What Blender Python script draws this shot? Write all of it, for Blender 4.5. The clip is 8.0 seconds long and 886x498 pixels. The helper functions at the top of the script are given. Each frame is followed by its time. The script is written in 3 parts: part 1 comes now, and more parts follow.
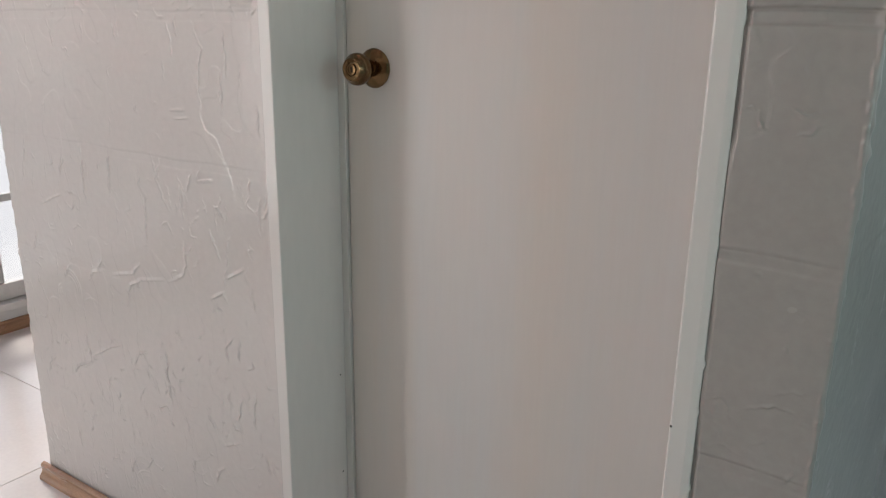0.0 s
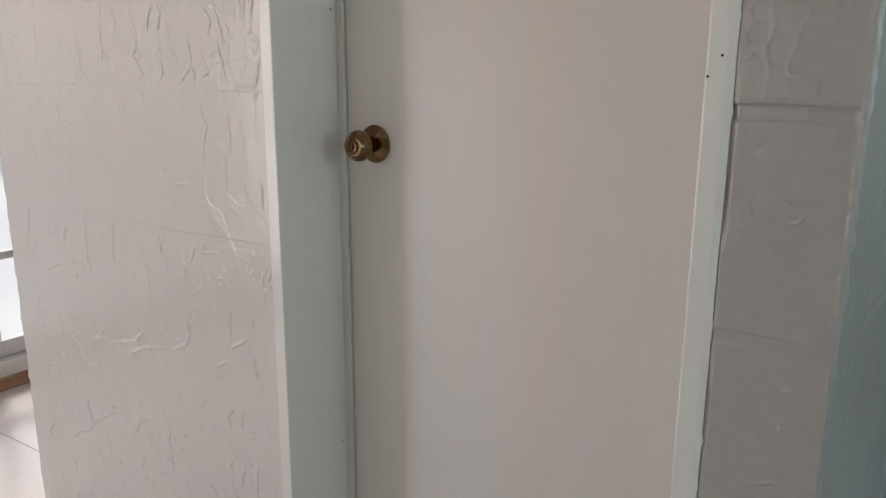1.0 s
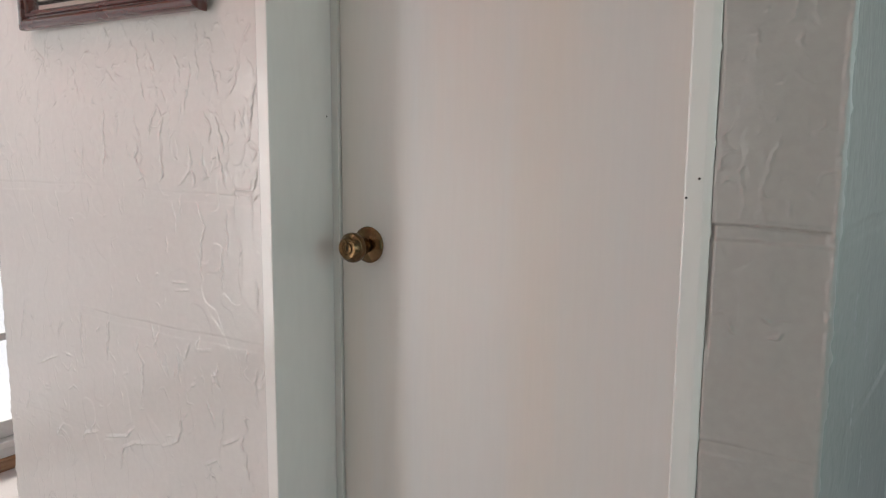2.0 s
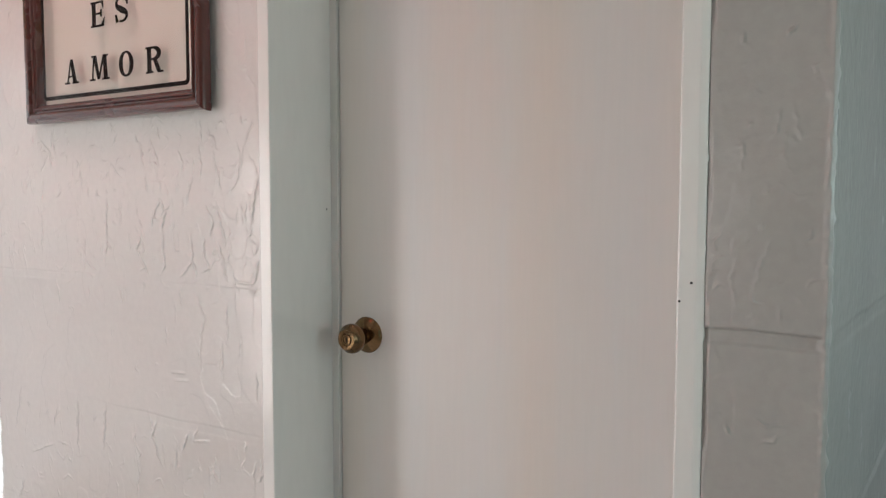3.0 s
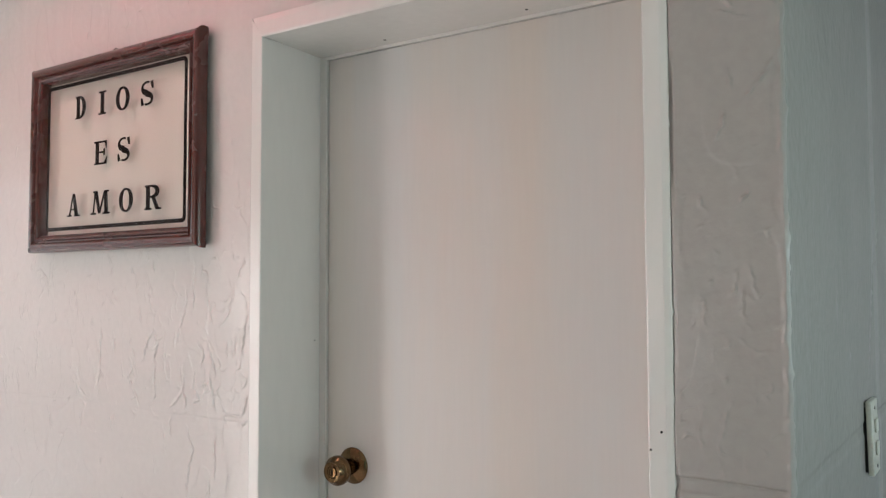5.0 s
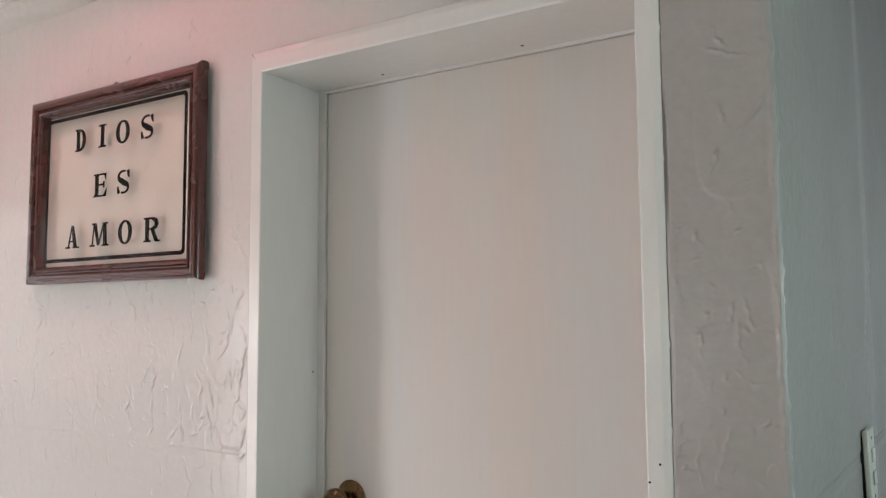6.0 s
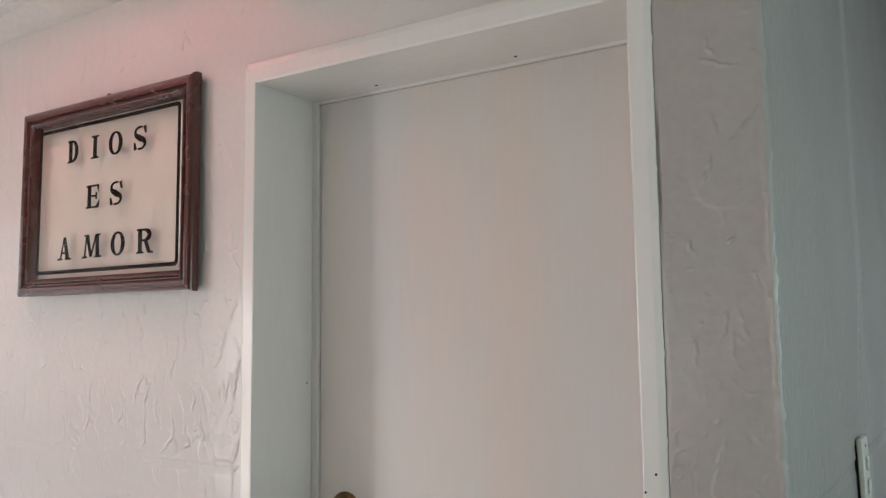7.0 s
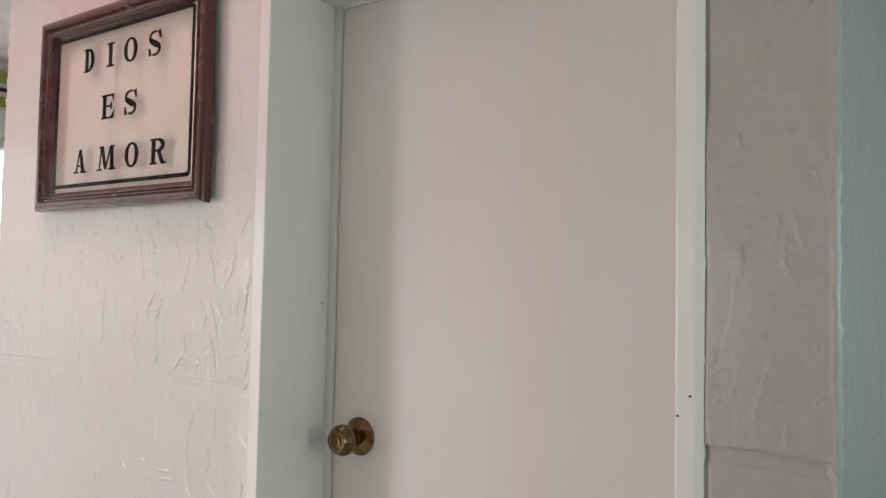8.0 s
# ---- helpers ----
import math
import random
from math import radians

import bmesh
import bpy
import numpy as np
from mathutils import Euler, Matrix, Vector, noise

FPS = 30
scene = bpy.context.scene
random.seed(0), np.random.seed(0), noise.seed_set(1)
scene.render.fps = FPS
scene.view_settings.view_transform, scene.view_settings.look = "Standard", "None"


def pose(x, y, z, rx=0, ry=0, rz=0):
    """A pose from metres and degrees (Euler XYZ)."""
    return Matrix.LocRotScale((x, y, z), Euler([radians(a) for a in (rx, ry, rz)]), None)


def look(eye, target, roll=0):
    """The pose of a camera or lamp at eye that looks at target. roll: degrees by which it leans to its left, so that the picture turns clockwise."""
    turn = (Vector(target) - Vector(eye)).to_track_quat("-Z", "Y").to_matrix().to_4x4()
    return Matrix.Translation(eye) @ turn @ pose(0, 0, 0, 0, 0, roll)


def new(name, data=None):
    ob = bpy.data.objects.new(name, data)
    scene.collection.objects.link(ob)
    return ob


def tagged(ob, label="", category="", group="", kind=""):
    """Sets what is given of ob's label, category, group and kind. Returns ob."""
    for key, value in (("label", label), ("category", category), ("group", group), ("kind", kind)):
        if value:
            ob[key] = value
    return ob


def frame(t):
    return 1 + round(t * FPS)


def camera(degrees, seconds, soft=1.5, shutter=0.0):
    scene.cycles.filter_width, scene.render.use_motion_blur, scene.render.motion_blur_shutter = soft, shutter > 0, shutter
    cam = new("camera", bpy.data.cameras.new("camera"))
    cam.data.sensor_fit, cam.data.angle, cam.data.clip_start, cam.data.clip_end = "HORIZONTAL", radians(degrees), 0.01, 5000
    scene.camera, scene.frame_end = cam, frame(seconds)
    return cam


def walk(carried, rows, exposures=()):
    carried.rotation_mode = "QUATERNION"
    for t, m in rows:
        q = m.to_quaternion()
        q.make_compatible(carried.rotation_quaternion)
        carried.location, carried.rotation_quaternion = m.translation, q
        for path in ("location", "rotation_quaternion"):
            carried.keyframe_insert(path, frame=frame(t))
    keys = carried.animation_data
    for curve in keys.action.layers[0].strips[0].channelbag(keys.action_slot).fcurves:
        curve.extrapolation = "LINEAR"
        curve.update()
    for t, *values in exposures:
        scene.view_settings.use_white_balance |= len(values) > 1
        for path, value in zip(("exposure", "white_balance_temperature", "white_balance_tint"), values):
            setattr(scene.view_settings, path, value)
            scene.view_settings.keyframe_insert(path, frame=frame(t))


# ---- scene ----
cam = camera(60.4, 8.0, soft=1.25)
PATH = [
    (0, (0.996, -0.965, 1.251), (-0.067, 0.633, 0.688), 0.8),
    (0.5, (0.988, -0.983, 1.285), (-0.063, 0.632, 0.749), 0.4),
    (1, (0.993, -0.988, 1.318), (-0.068, 0.642, 0.852), 0.3),
    (1.5, (0.999, -0.993, 1.352), (-0.067, 0.655, 0.967), 0.3),
    (2, (1.004, -1.006, 1.382), (-0.058, 0.665, 1.093), 0.4),
    (3.5, (1.012, -1.031, 1.469), (-0.044, 0.667, 1.398), -0.2),
    (4, (1.024, -1.034, 1.491), (-0.029, 0.666, 1.474), -0.3),
    (4.5, (1.037, -1.045, 1.51), (-0.013, 0.657, 1.557), -0.2),
    (5, (1.056, -1.055, 1.531), (0.004, 0.643, 1.63), -0.2),
    (6.5, (1.058, -1.07, 1.542), (0.03, 0.636, 1.727), -0.6),
    (7, (1.056, -1.069, 1.543), (0.035, 0.64, 1.734), -0.7),
    (7.5, (1.05, -1.048, 1.519), (0.007, 0.651, 1.688), -0.1),
    (8, (1.031, -0.957, 1.463), (-0.091, 0.696, 1.557), 1.1),
]
walk(cam, [(t, look(eye, target, roll)) for t, eye, target, roll in PATH],
     [(0, -0.12), (1.5, -0.02), (2, 0.11), (3.5, 0.17), (4.5, 0.20), (5, 0.20), (6.5, 0.11), (7.5, 0.07), (8, 0.23)])

# ---- sky, sun, windows' light, added lamps ----
world = bpy.data.worlds.new("daylight")
scene.world = world
world.use_nodes = True
wn = world.node_tree.nodes
sky = wn.new("ShaderNodeTexSky")
sky.sky_type, sky.sun_disc = "NISHITA", False
sky.sun_elevation, sky.sun_rotation = radians(50), radians(298)
world.node_tree.links.new(sky.outputs[0], wn["Background"].inputs[0])
wn["Background"].inputs[1].default_value = 0.15


def lamp(name, kind, power, colour, m, size=(1, 1), angle=0.5):
    data = bpy.data.lights.new(name, kind)
    data.energy, data.color = power, colour
    if kind == "AREA":
        data.shape, data.size, data.size_y = "RECTANGLE", size[0], size[1]
    else:
        data.angle = radians(angle)
    ob = new(name, data)
    ob.matrix_world = m
    return ob


lamp("sun", "SUN", 3.0, (1.0, 0.93, 0.86), look((-6, 3.2, 8), (0, 0, 0)), angle=12)
# daylight in the openings of the window wall
lamp("window_light", "AREA", 26, (1.0, 0.965, 0.955), look((-2.26, -2.46, 0.95), (0, -2.46, 0.95)), (0.6, 1.5))
# teal fill from the right, in an unseen side window added for it
lamp("side_fill_light", "AREA", 6.8, (0.74, 1.0, 0.97), look((2.46, -0.40, 1.55), (0, -0.40, 1.55)), (0.28, 0.5))
# bluish fill that brightens the hall wall, in an added unseen opening
lamp("hall_fill_light", "AREA", 6.5, (0.78, 0.90, 1.0), look((2.46, 1.15, 1.55), (0, 1.15, 1.55)), (0.8, 0.75))
# frontal fill from behind the camera, in an added unseen opening
lamp("front_fill_light", "AREA", 4.5, (1.0, 0.95, 0.89), look((-0.5, -3.28, 1.5), (-0.5, 0, 1.5)), (0.5, 0.8))
# lamp atop an added pink shaft before the sign, for the wall's pink light
lamp("pink_fill_light", "AREA", 8.2, (1.0, 0.84, 0.85), look((-0.52, -0.52, 3.08), (-0.52, -0.52, 0)), (0.4, 0.4))


# ---- materials ----
def material(name, colour, rough=0.5, metal=0.0, coat=0.0, second=None, scale=8.0, stretch=(1, 1, 1), mix=0.5,
             grain=120.0, grain_amount=0.06, bump=0.0, bump_scale=60.0, rough_var=0.08, per_piece=0.0, specular=0.5):
    """A painted, wooden or metal surface: broad stains, fine grain, uneven gloss and a fine relief."""
    m = bpy.data.materials.new(name)
    m.use_nodes = True
    nt = m.node_tree
    b = nt.nodes["Principled BSDF"]
    co = nt.nodes.new("ShaderNodeTexCoord")
    mp = nt.nodes.new("ShaderNodeMapping")
    mp.inputs["Scale"].default_value = stretch
    nt.links.new(co.outputs["Object"], mp.inputs[0])

    def tex(s, detail=4):
        n = nt.nodes.new("ShaderNodeTexNoise")
        n.inputs["Scale"].default_value, n.inputs["Detail"].default_value = s, detail
        nt.links.new(mp.outputs[0], n.inputs["Vector"])
        return n

    def ramp(src, lo, hi, a, c):
        r = nt.nodes.new("ShaderNodeMapRange")
        for i, v in zip((1, 2, 3, 4), (lo, hi, a, c)):
            r.inputs[i].default_value = v
        nt.links.new(src, r.inputs[0])
        return r.outputs[0]

    broad, fine = tex(scale), tex(grain, 6)
    mixed = nt.nodes.new("ShaderNodeMix")
    mixed.data_type = "RGBA"
    mixed.inputs[6].default_value = (*colour, 1)
    mixed.inputs[7].default_value = (*(second or [c * 0.9 for c in colour]), 1)
    nt.links.new(ramp(broad.outputs[0], 0.35, 0.68, 0, mix), mixed.inputs[0])
    hsv = nt.nodes.new("ShaderNodeHueSaturation")
    nt.links.new(mixed.outputs[2], hsv.inputs["Color"])
    val = ramp(fine.outputs[0], 0.3, 0.7, 1 - grain_amount, 1 + grain_amount)
    if per_piece:
        info = nt.nodes.new("ShaderNodeObjectInfo")
        mul = nt.nodes.new("ShaderNodeMath")
        mul.operation = "MULTIPLY"
        nt.links.new(val, mul.inputs[0])
        nt.links.new(ramp(info.outputs["Random"], 0, 1, 1 - per_piece, 1 + per_piece), mul.inputs[1])
        val = mul.outputs[0]
    nt.links.new(val, hsv.inputs["Value"])
    nt.links.new(hsv.outputs[0], b.inputs["Base Color"])
    nt.links.new(ramp(broad.outputs[0], 0.3, 0.7, rough - rough_var, rough + rough_var), b.inputs["Roughness"])
    b.inputs["Metallic"].default_value, b.inputs["Coat Weight"].default_value = metal, coat
    b.inputs["Coat Roughness"].default_value, b.inputs["Specular IOR Level"].default_value = 0.12, specular
    if bump:
        bn = nt.nodes.new("ShaderNodeBump")
        bn.inputs["Strength"].default_value, bn.inputs["Distance"].default_value = 1.0, bump
        nt.links.new(tex(bump_scale, 5).outputs[0], bn.inputs["Height"])
        nt.links.new(bn.outputs[0], b.inputs["Normal"])
    return m


PLASTER = material("painted_plaster", (0.66, 0.63, 0.60), 0.18, second=(0.635, 0.602, 0.572), scale=3, grain=70, grain_amount=0.02,
                   bump=0.0006, bump_scale=40, rough_var=0.05)
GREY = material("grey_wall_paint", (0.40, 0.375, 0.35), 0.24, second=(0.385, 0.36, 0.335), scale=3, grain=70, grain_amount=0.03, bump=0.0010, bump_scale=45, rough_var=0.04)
TRIM = material("gloss_trim_paint", (0.76, 0.735, 0.70), 0.2, coat=0.4, second=(0.73, 0.705, 0.665), scale=4, stretch=(1, 1, 0.25),
                grain=60, grain_amount=0.015, bump=0.0005, bump_scale=40, rough_var=0.06)
DOOR = material("door_paint", (0.725, 0.715, 0.70), 0.45, second=(0.76, 0.69, 0.63), scale=4.5, mix=1.0, stretch=(1.6, 1, 0.10),
                grain=90, grain_amount=0.010, bump=0.0003, bump_scale=35, rough_var=0.015)
BRASS = material("aged_brass", (0.27, 0.165, 0.082), 0.22, metal=1.0, second=(0.075, 0.043, 0.024), scale=30, mix=0.7, grain=300,
                 grain_amount=0.1, rough_var=0.1)
DARK = material("dark_hole", (0.012, 0.01, 0.009), 0.8)
WOOD = material("mahogany", (0.085, 0.017, 0.012), 0.24, coat=0.45, second=(0.062, 0.012, 0.009), scale=14, stretch=(1, 1, 1), mix=0.7,
                grain=260, grain_amount=0.10, bump=0.0003, bump_scale=120)
INK = material("black_print", (0.016, 0.011, 0.010), 0.7, grain=300, grain_amount=0.3, specular=0.08)
SKIRTING = material("varnished_wood", (0.46, 0.27, 0.155), 0.22, coat=0.5, second=(0.34, 0.185, 0.10), scale=6, stretch=(1, 1, 6), mix=0.8,
                    grain=140, grain_amount=0.15)
TILE = material("floor_tile", (0.72, 0.68, 0.66), 0.14, second=(0.65, 0.615, 0.60), scale=5, grain=80, grain_amount=0.03, per_piece=0.03,
                rough_var=0.04)
GROUT = material("grout", (0.42, 0.38, 0.35), 0.8, grain=200, grain_amount=0.15, bump=0.0005, bump_scale=200)
CEILING = material("rough_ceiling", (0.76, 0.72, 0.69), 0.7, second=(0.70, 0.66, 0.63), scale=6, grain=60, bump=0.006, bump_scale=90)
# made-up colour of the unseen east wall: tints bounced light teal
TEAL_TINT = material("teal_bounce_tint", (0.36, 0.56, 0.54), 0.45, second=(0.31, 0.50, 0.49), scale=3, grain=60, grain_amount=0.04,
                bump=0.0015, bump_scale=40)
PLAIN = material("plain_wall_paint", (0.62, 0.58, 0.54), 0.5, second=(0.58, 0.54, 0.50), scale=3, grain=60, grain_amount=0.04,
                 bump=0.0015, bump_scale=40)
PVC = material("white_window_paint", (0.80, 0.79, 0.77), 0.3, second=(0.74, 0.73, 0.71), scale=6, grain=80, grain_amount=0.02)
IVORY = material("aged_ivory_plastic", (0.66, 0.63, 0.55), 0.35, second=(0.55, 0.52, 0.44), scale=40, grain=200, grain_amount=0.05)
GREEN = material("green_fabric", (0.30, 0.36, 0.08), 0.85, second=(0.22, 0.28, 0.06), scale=30, grain=400, grain_amount=0.2, bump=0.0005, bump_scale=500)
CREAM = material("cream_fabric", (0.74, 0.72, 0.64), 0.85, second=(0.66, 0.64, 0.56), scale=30, grain=400, grain_amount=0.15, bump=0.0005, bump_scale=500)
CARD = material("cream_card", (0.68, 0.635, 0.585), 0.5, second=(0.68, 0.61, 0.54), scale=4, grain=90, grain_amount=0.02)
# for the added shaft only: its pink tints the light it bounces
PINK_TINT = material("pink_bounce_tint", (0.80, 0.36, 0.40), 0.6, second=(0.76, 0.33, 0.37), scale=4, grain=100, grain_amount=0.04)
BEIGE = material("beige_wall_paint", (0.50, 0.41, 0.34), 0.5, second=(0.46, 0.37, 0.30), scale=2, grain=60, grain_amount=0.04, bump=0.0015, bump_scale=40)
STEEL = material("steel_hook", (0.18, 0.16, 0.15), 0.4, metal=1.0, grain=300, grain_amount=0.2)
GROUND = material("outdoor_ground", (0.78, 0.77, 0.75), 0.8, second=(0.74, 0.73, 0.71), scale=1, grain=20, grain_amount=0.05)


def glass(name, tint):
    m = bpy.data.materials.new(name)
    m.use_nodes = True
    nt = m.node_tree
    nt.nodes.remove(nt.nodes["Principled BSDF"])
    clear, gloss, mx, fr, pw, ml = (nt.nodes.new("ShaderNode" + k) for k in ("BsdfTransparent", "BsdfGlossy", "MixShader", "LayerWeight", "Math", "MapRange"))
    clear.inputs[0].default_value = (*tint, 1)
    gloss.inputs["Roughness"].default_value = 0.02
    fr.inputs["Blend"].default_value = 0.5
    pw.operation = "POWER"
    pw.inputs[1].default_value = 5.0
    nt.links.new(fr.outputs["Facing"], pw.inputs[0])
    ml.inputs[3].default_value = 0.006
    ml.inputs[4].default_value = 0.35
    nt.links.new(pw.outputs[0], ml.inputs[0])
    nt.links.new(ml.outputs[0], mx.inputs[0])
    nt.links.new(clear.outputs[0], mx.inputs[1])
    nt.links.new(gloss.outputs[0], mx.inputs[2])
    nt.links.new(mx.outputs[0], nt.nodes["Material Output"].inputs[0])
    return m


GLASS = glass("clear_glass", (0.97, 0.97, 0.96))


# ---- mesh tools ----
def mesh_of(name, bm, mat, smooth=None):
    me = bpy.data.meshes.new(name)
    bmesh.ops.recalc_face_normals(bm, faces=bm.faces)
    bm.to_mesh(me)
    bm.free()
    me.materials.append(mat)
    if smooth:
        me.polygons.foreach_set("use_smooth", [True] * len(me.polygons))
        me.set_sharp_from_angle(angle=radians(smooth))
    return me


def part(name, bm, mat, parent=None, label="", smooth=None):
    ob = new(name, mesh_of(name, bm, mat, smooth))
    if parent:
        ob.parent = parent
        ob.matrix_parent_inverse = parent.matrix_basis.inverted()
    return tagged(ob, label)


def box(bm, x0, x1, y0, y1, z0, z1, bevel=0.0, segs=2):
    v = bmesh.ops.create_cube(bm, size=1, matrix=Matrix.Translation(((x0 + x1) / 2, (y0 + y1) / 2, (z0 + z1) / 2))
                              @ Matrix.Diagonal((x1 - x0, y1 - y0, z1 - z0, 1)))["verts"]
    if bevel:
        bmesh.ops.bevel(bm, geom=list({e for w in v for e in w.link_edges}), offset=bevel, segments=segs, profile=0.5, affect="EDGES")
    return bm


def boxed(*a, **k):
    return box(bmesh.new(), *a, **k)


def lathe(bm, profile, steps=40, m=Matrix()):
    """Turns (radius, height) rows about z."""
    rings = []
    for r, h in profile:
        rings.append([bm.verts.new(m @ Vector((r * math.cos(i * math.tau / steps), r * math.sin(i * math.tau / steps), h)))
                      for i in range(steps)])
    for a, b in zip(rings, rings[1:]):
        for i in range(steps):
            bm.faces.new((a[i], a[(i + 1) % steps], b[(i + 1) % steps], b[i]))
    bm.faces.new(rings[0])
    bm.faces.new(rings[-1])
    return bm


def rail(bm, start, end, inward, out, profile, mitre=(1, 1), steps=1, wobble=0.0, seed=0.0):
    """Runs a profile of (u inward, v outward) from start to end; a mitred end gives way by u. wobble roughens the outer edge."""
    start, end, inward, out = (Vector(q) for q in (start, end, inward, out))
    along = (end - start).normalized()
    length = (end - start).length
    rows = []
    for k in range(steps + 1):
        row = []
        for u, v in profile:
            a, b = u * mitre[0], length - u * mitre[1]
            s = a + (b - a) * k / steps
            du = 0.0
            if wobble and u < 0.004:
                q = s * 140 + seed
                du = wobble * (0.18 * noise.noise((q, seed, 1.3)) + 3.0 * max(0, noise.noise((q * 0.45, 7.7, seed)) - 0.36))
            row.append(bm.verts.new(start + along * s + inward * (u - du) + out * v))
        rows.append(row)
    n = len(profile)
    for a, b in zip(rows, rows[1:]):
        for i in range(n):
            bm.faces.new((a[i], a[(i + 1) % n], b[(i + 1) % n], b[i]))
    bm.faces.new(rows[0])
    bm.faces.new(rows[-1])
    return bm


# ---- plaster relief ----
def trowelled(U0, U1, V0, V1, res, joints, strokes, count, seed, corner=(0, 0), amount=1.0, groove=None, flat=None, ridges=(), columns=None):
    """Height of hand-trowelled plaster over block courses, on a grid: swells, sunken joints, knife ridges."""
    rng = np.random.default_rng(seed)
    nu, nv = int((U1 - U0) / res) + 1, int((V1 - V0) / res) + 1
    u, v = np.linspace(U0, U1, nu) if columns is None else columns, np.linspace(V0, V1, nv)
    UU, VV = np.meshgrid(u, v)
    H = np.zeros_like(UU)
    for _ in range(26):
        k, a = rng.uniform(3, 26), rng.uniform(0, math.tau)
        H += rng.uniform(0.25, 0.9) * 0.0022 * max(amount, 0.4) / (k ** 0.68) * np.sin(k * (UU * math.cos(a) + VV * math.sin(a)) + rng.uniform(0, 6.28))
    # thin plates left by the float, with one sharp lip
    for lo, hi, high in ((14, 45, 0.0003), (30, 95, 0.0003)):
        f, g = np.zeros_like(H), np.zeros_like(H)
        for _ in range(16):
            k, a = rng.uniform(lo, hi), rng.normal(0, 0.55)
            f += np.sin(k * (UU * math.cos(a) + VV * math.sin(a) * 0.8) + 0.9 * np.sin(k * 0.4 * VV + rng.uniform(0, 6)) + rng.uniform(0, 6.28)) / 2.8
            g += np.sin(0.22 * k * (UU * math.sin(a * 2) + VV * math.cos(a * 2)) + rng.uniform(0, 6.28)) / 2.8
        H += high * amount * np.tanh(13 * f) * np.clip(0.35 + 0.5 * g, 0, 1)
    # upright brush streaks in the thick gloss paint above eye level
    for _ in range(9 if ridges else 0):
        k = rng.uniform(60, 190)
        H += 0.0020 / k ** 0.6 * 0.5 * np.sin(k * UU + 1.5 * np.sin(VV * rng.uniform(1, 4)) + rng.uniform(0, 6.28)) * np.clip((VV - 1.9) / 0.2, 0, 1)
    for z, half, deep in joints:
        zz = z + 0.002 * np.sin(UU * 9 + z * 40) + 0.0012 * np.sin(UU * 31 + z)
        d = np.abs(VV - zz)
        fade = (0.65 + 0.35 * np.sin(UU * 7 + z * 11)) * (0.13 + 0.87 * np.clip((UU - 0.1) / 0.5, 0, 1))
        H -= deep * fade / (1 + np.exp(np.minimum(60, (d - half) / 0.0009)))
        H += 0.3 * deep * fade * np.exp(-((VV - zz - half - 0.003) / 0.003) ** 2)
        H -= 0.45 * deep * fade * np.exp(-((VV - zz - half + 0.002) / 0.0016) ** 2)

    def stroke(x0, z0, x1, z1, bend, width, high):
        # the sharp side stands away from the windows
        if z1 < z0:
            x0, z0, x1, z1 = x1, z1, x0, z0
        length = math.hypot(x1 - x0, z1 - z0) + 1e-6
        pad = 0.03 + abs(bend)
        i0, i1 = np.searchsorted(u, (min(x0, x1) - pad, max(x0, x1) + pad))
        j0, j1 = np.searchsorted(v, (min(z0, z1) - pad, max(z0, z1) + pad))
        if i1 - i0 < 2 or j1 - j0 < 2:
            return
        X, Z = UU[j0:j1, i0:i1], VV[j0:j1, i0:i1]
        tx, tz = (x1 - x0) / length, (z1 - z0) / length
        s = (X - x0) * tx + (Z - z0) * tz
        w = np.clip(s / length, 0, 1)
        d = (X - x0) * tz - (Z - z0) * tx - bend * 4 * w * (1 - w)
        d = d + 0.0009 * np.sin(s * 190 + x0 * 77) + 0.0008 * np.sin(s * 420 + z0 * 50)
        over = np.maximum(0, np.maximum(-s, s - length))
        side = np.where(d > 0, np.exp(-(d / (width * 0.4)) ** 2), np.clip(1 + d / (width * 2.4), 0, 1))
        ragged = 0.7 + 0.3 * np.sin(s * 260 + z0 * 99)
        H[j0:j1, i0:i1] += 0.75 * high * side * ragged * np.exp(-(over / 0.006) ** 2) * np.sin(math.pi * np.clip(0.12 + 0.76 * w, 0, 1))

    def ridge(run, width, high):
        # a raised lip along a bent line: rising gently from the windows' side, breaking off on the other, ragged in height
        pts = np.array(run).reshape(-1, 2)
        if pts[-1, 1] < pts[0, 1]:
            pts = pts[::-1]
        i0, i1 = np.searchsorted(u, (pts[:, 0].min() - 0.03, pts[:, 0].max() + 0.03))
        j0, j1 = np.searchsorted(v, (pts[:, 1].min() - 0.03, pts[:, 1].max() + 0.03))
        if i1 - i0 < 2 or j1 - j0 < 2:
            return
        X, Z = UU[j0:j1, i0:i1], VV[j0:j1, i0:i1]
        shake = rng.uniform(0, 6.28, 4)
        X = X + 0.0016 * np.sin(Z * 130 + shake[0]) + 0.0010 * np.sin(Z * 310 + shake[1])
        best, side, along, gone = np.full(X.shape, 9.0), np.zeros(X.shape), np.zeros(X.shape), 0.0
        total = np.hypot(*np.diff(pts, axis=0).T).sum()
        for p, q in zip(pts, pts[1:]):
            t = (q - p) / (np.hypot(*(q - p)) + 1e-9)
            length = np.hypot(*(q - p))
            w = np.clip((X - p[0]) * t[0] + (Z - p[1]) * t[1], 0, length)
            far = np.hypot(X - p[0] - w * t[0], Z - p[1] - w * t[1])
            near = far < best
            best[near], along[near] = far[near], (gone + w)[near]
            side[near] = np.sign((X - p[0]) * t[1] - (Z - p[1]) * t[0])[near]
            gone += length
        fall = np.where(side > 0, np.exp(-(best / (width * 0.34)) ** 2), np.clip(1 - best / (width * 2.3), 0, 1))
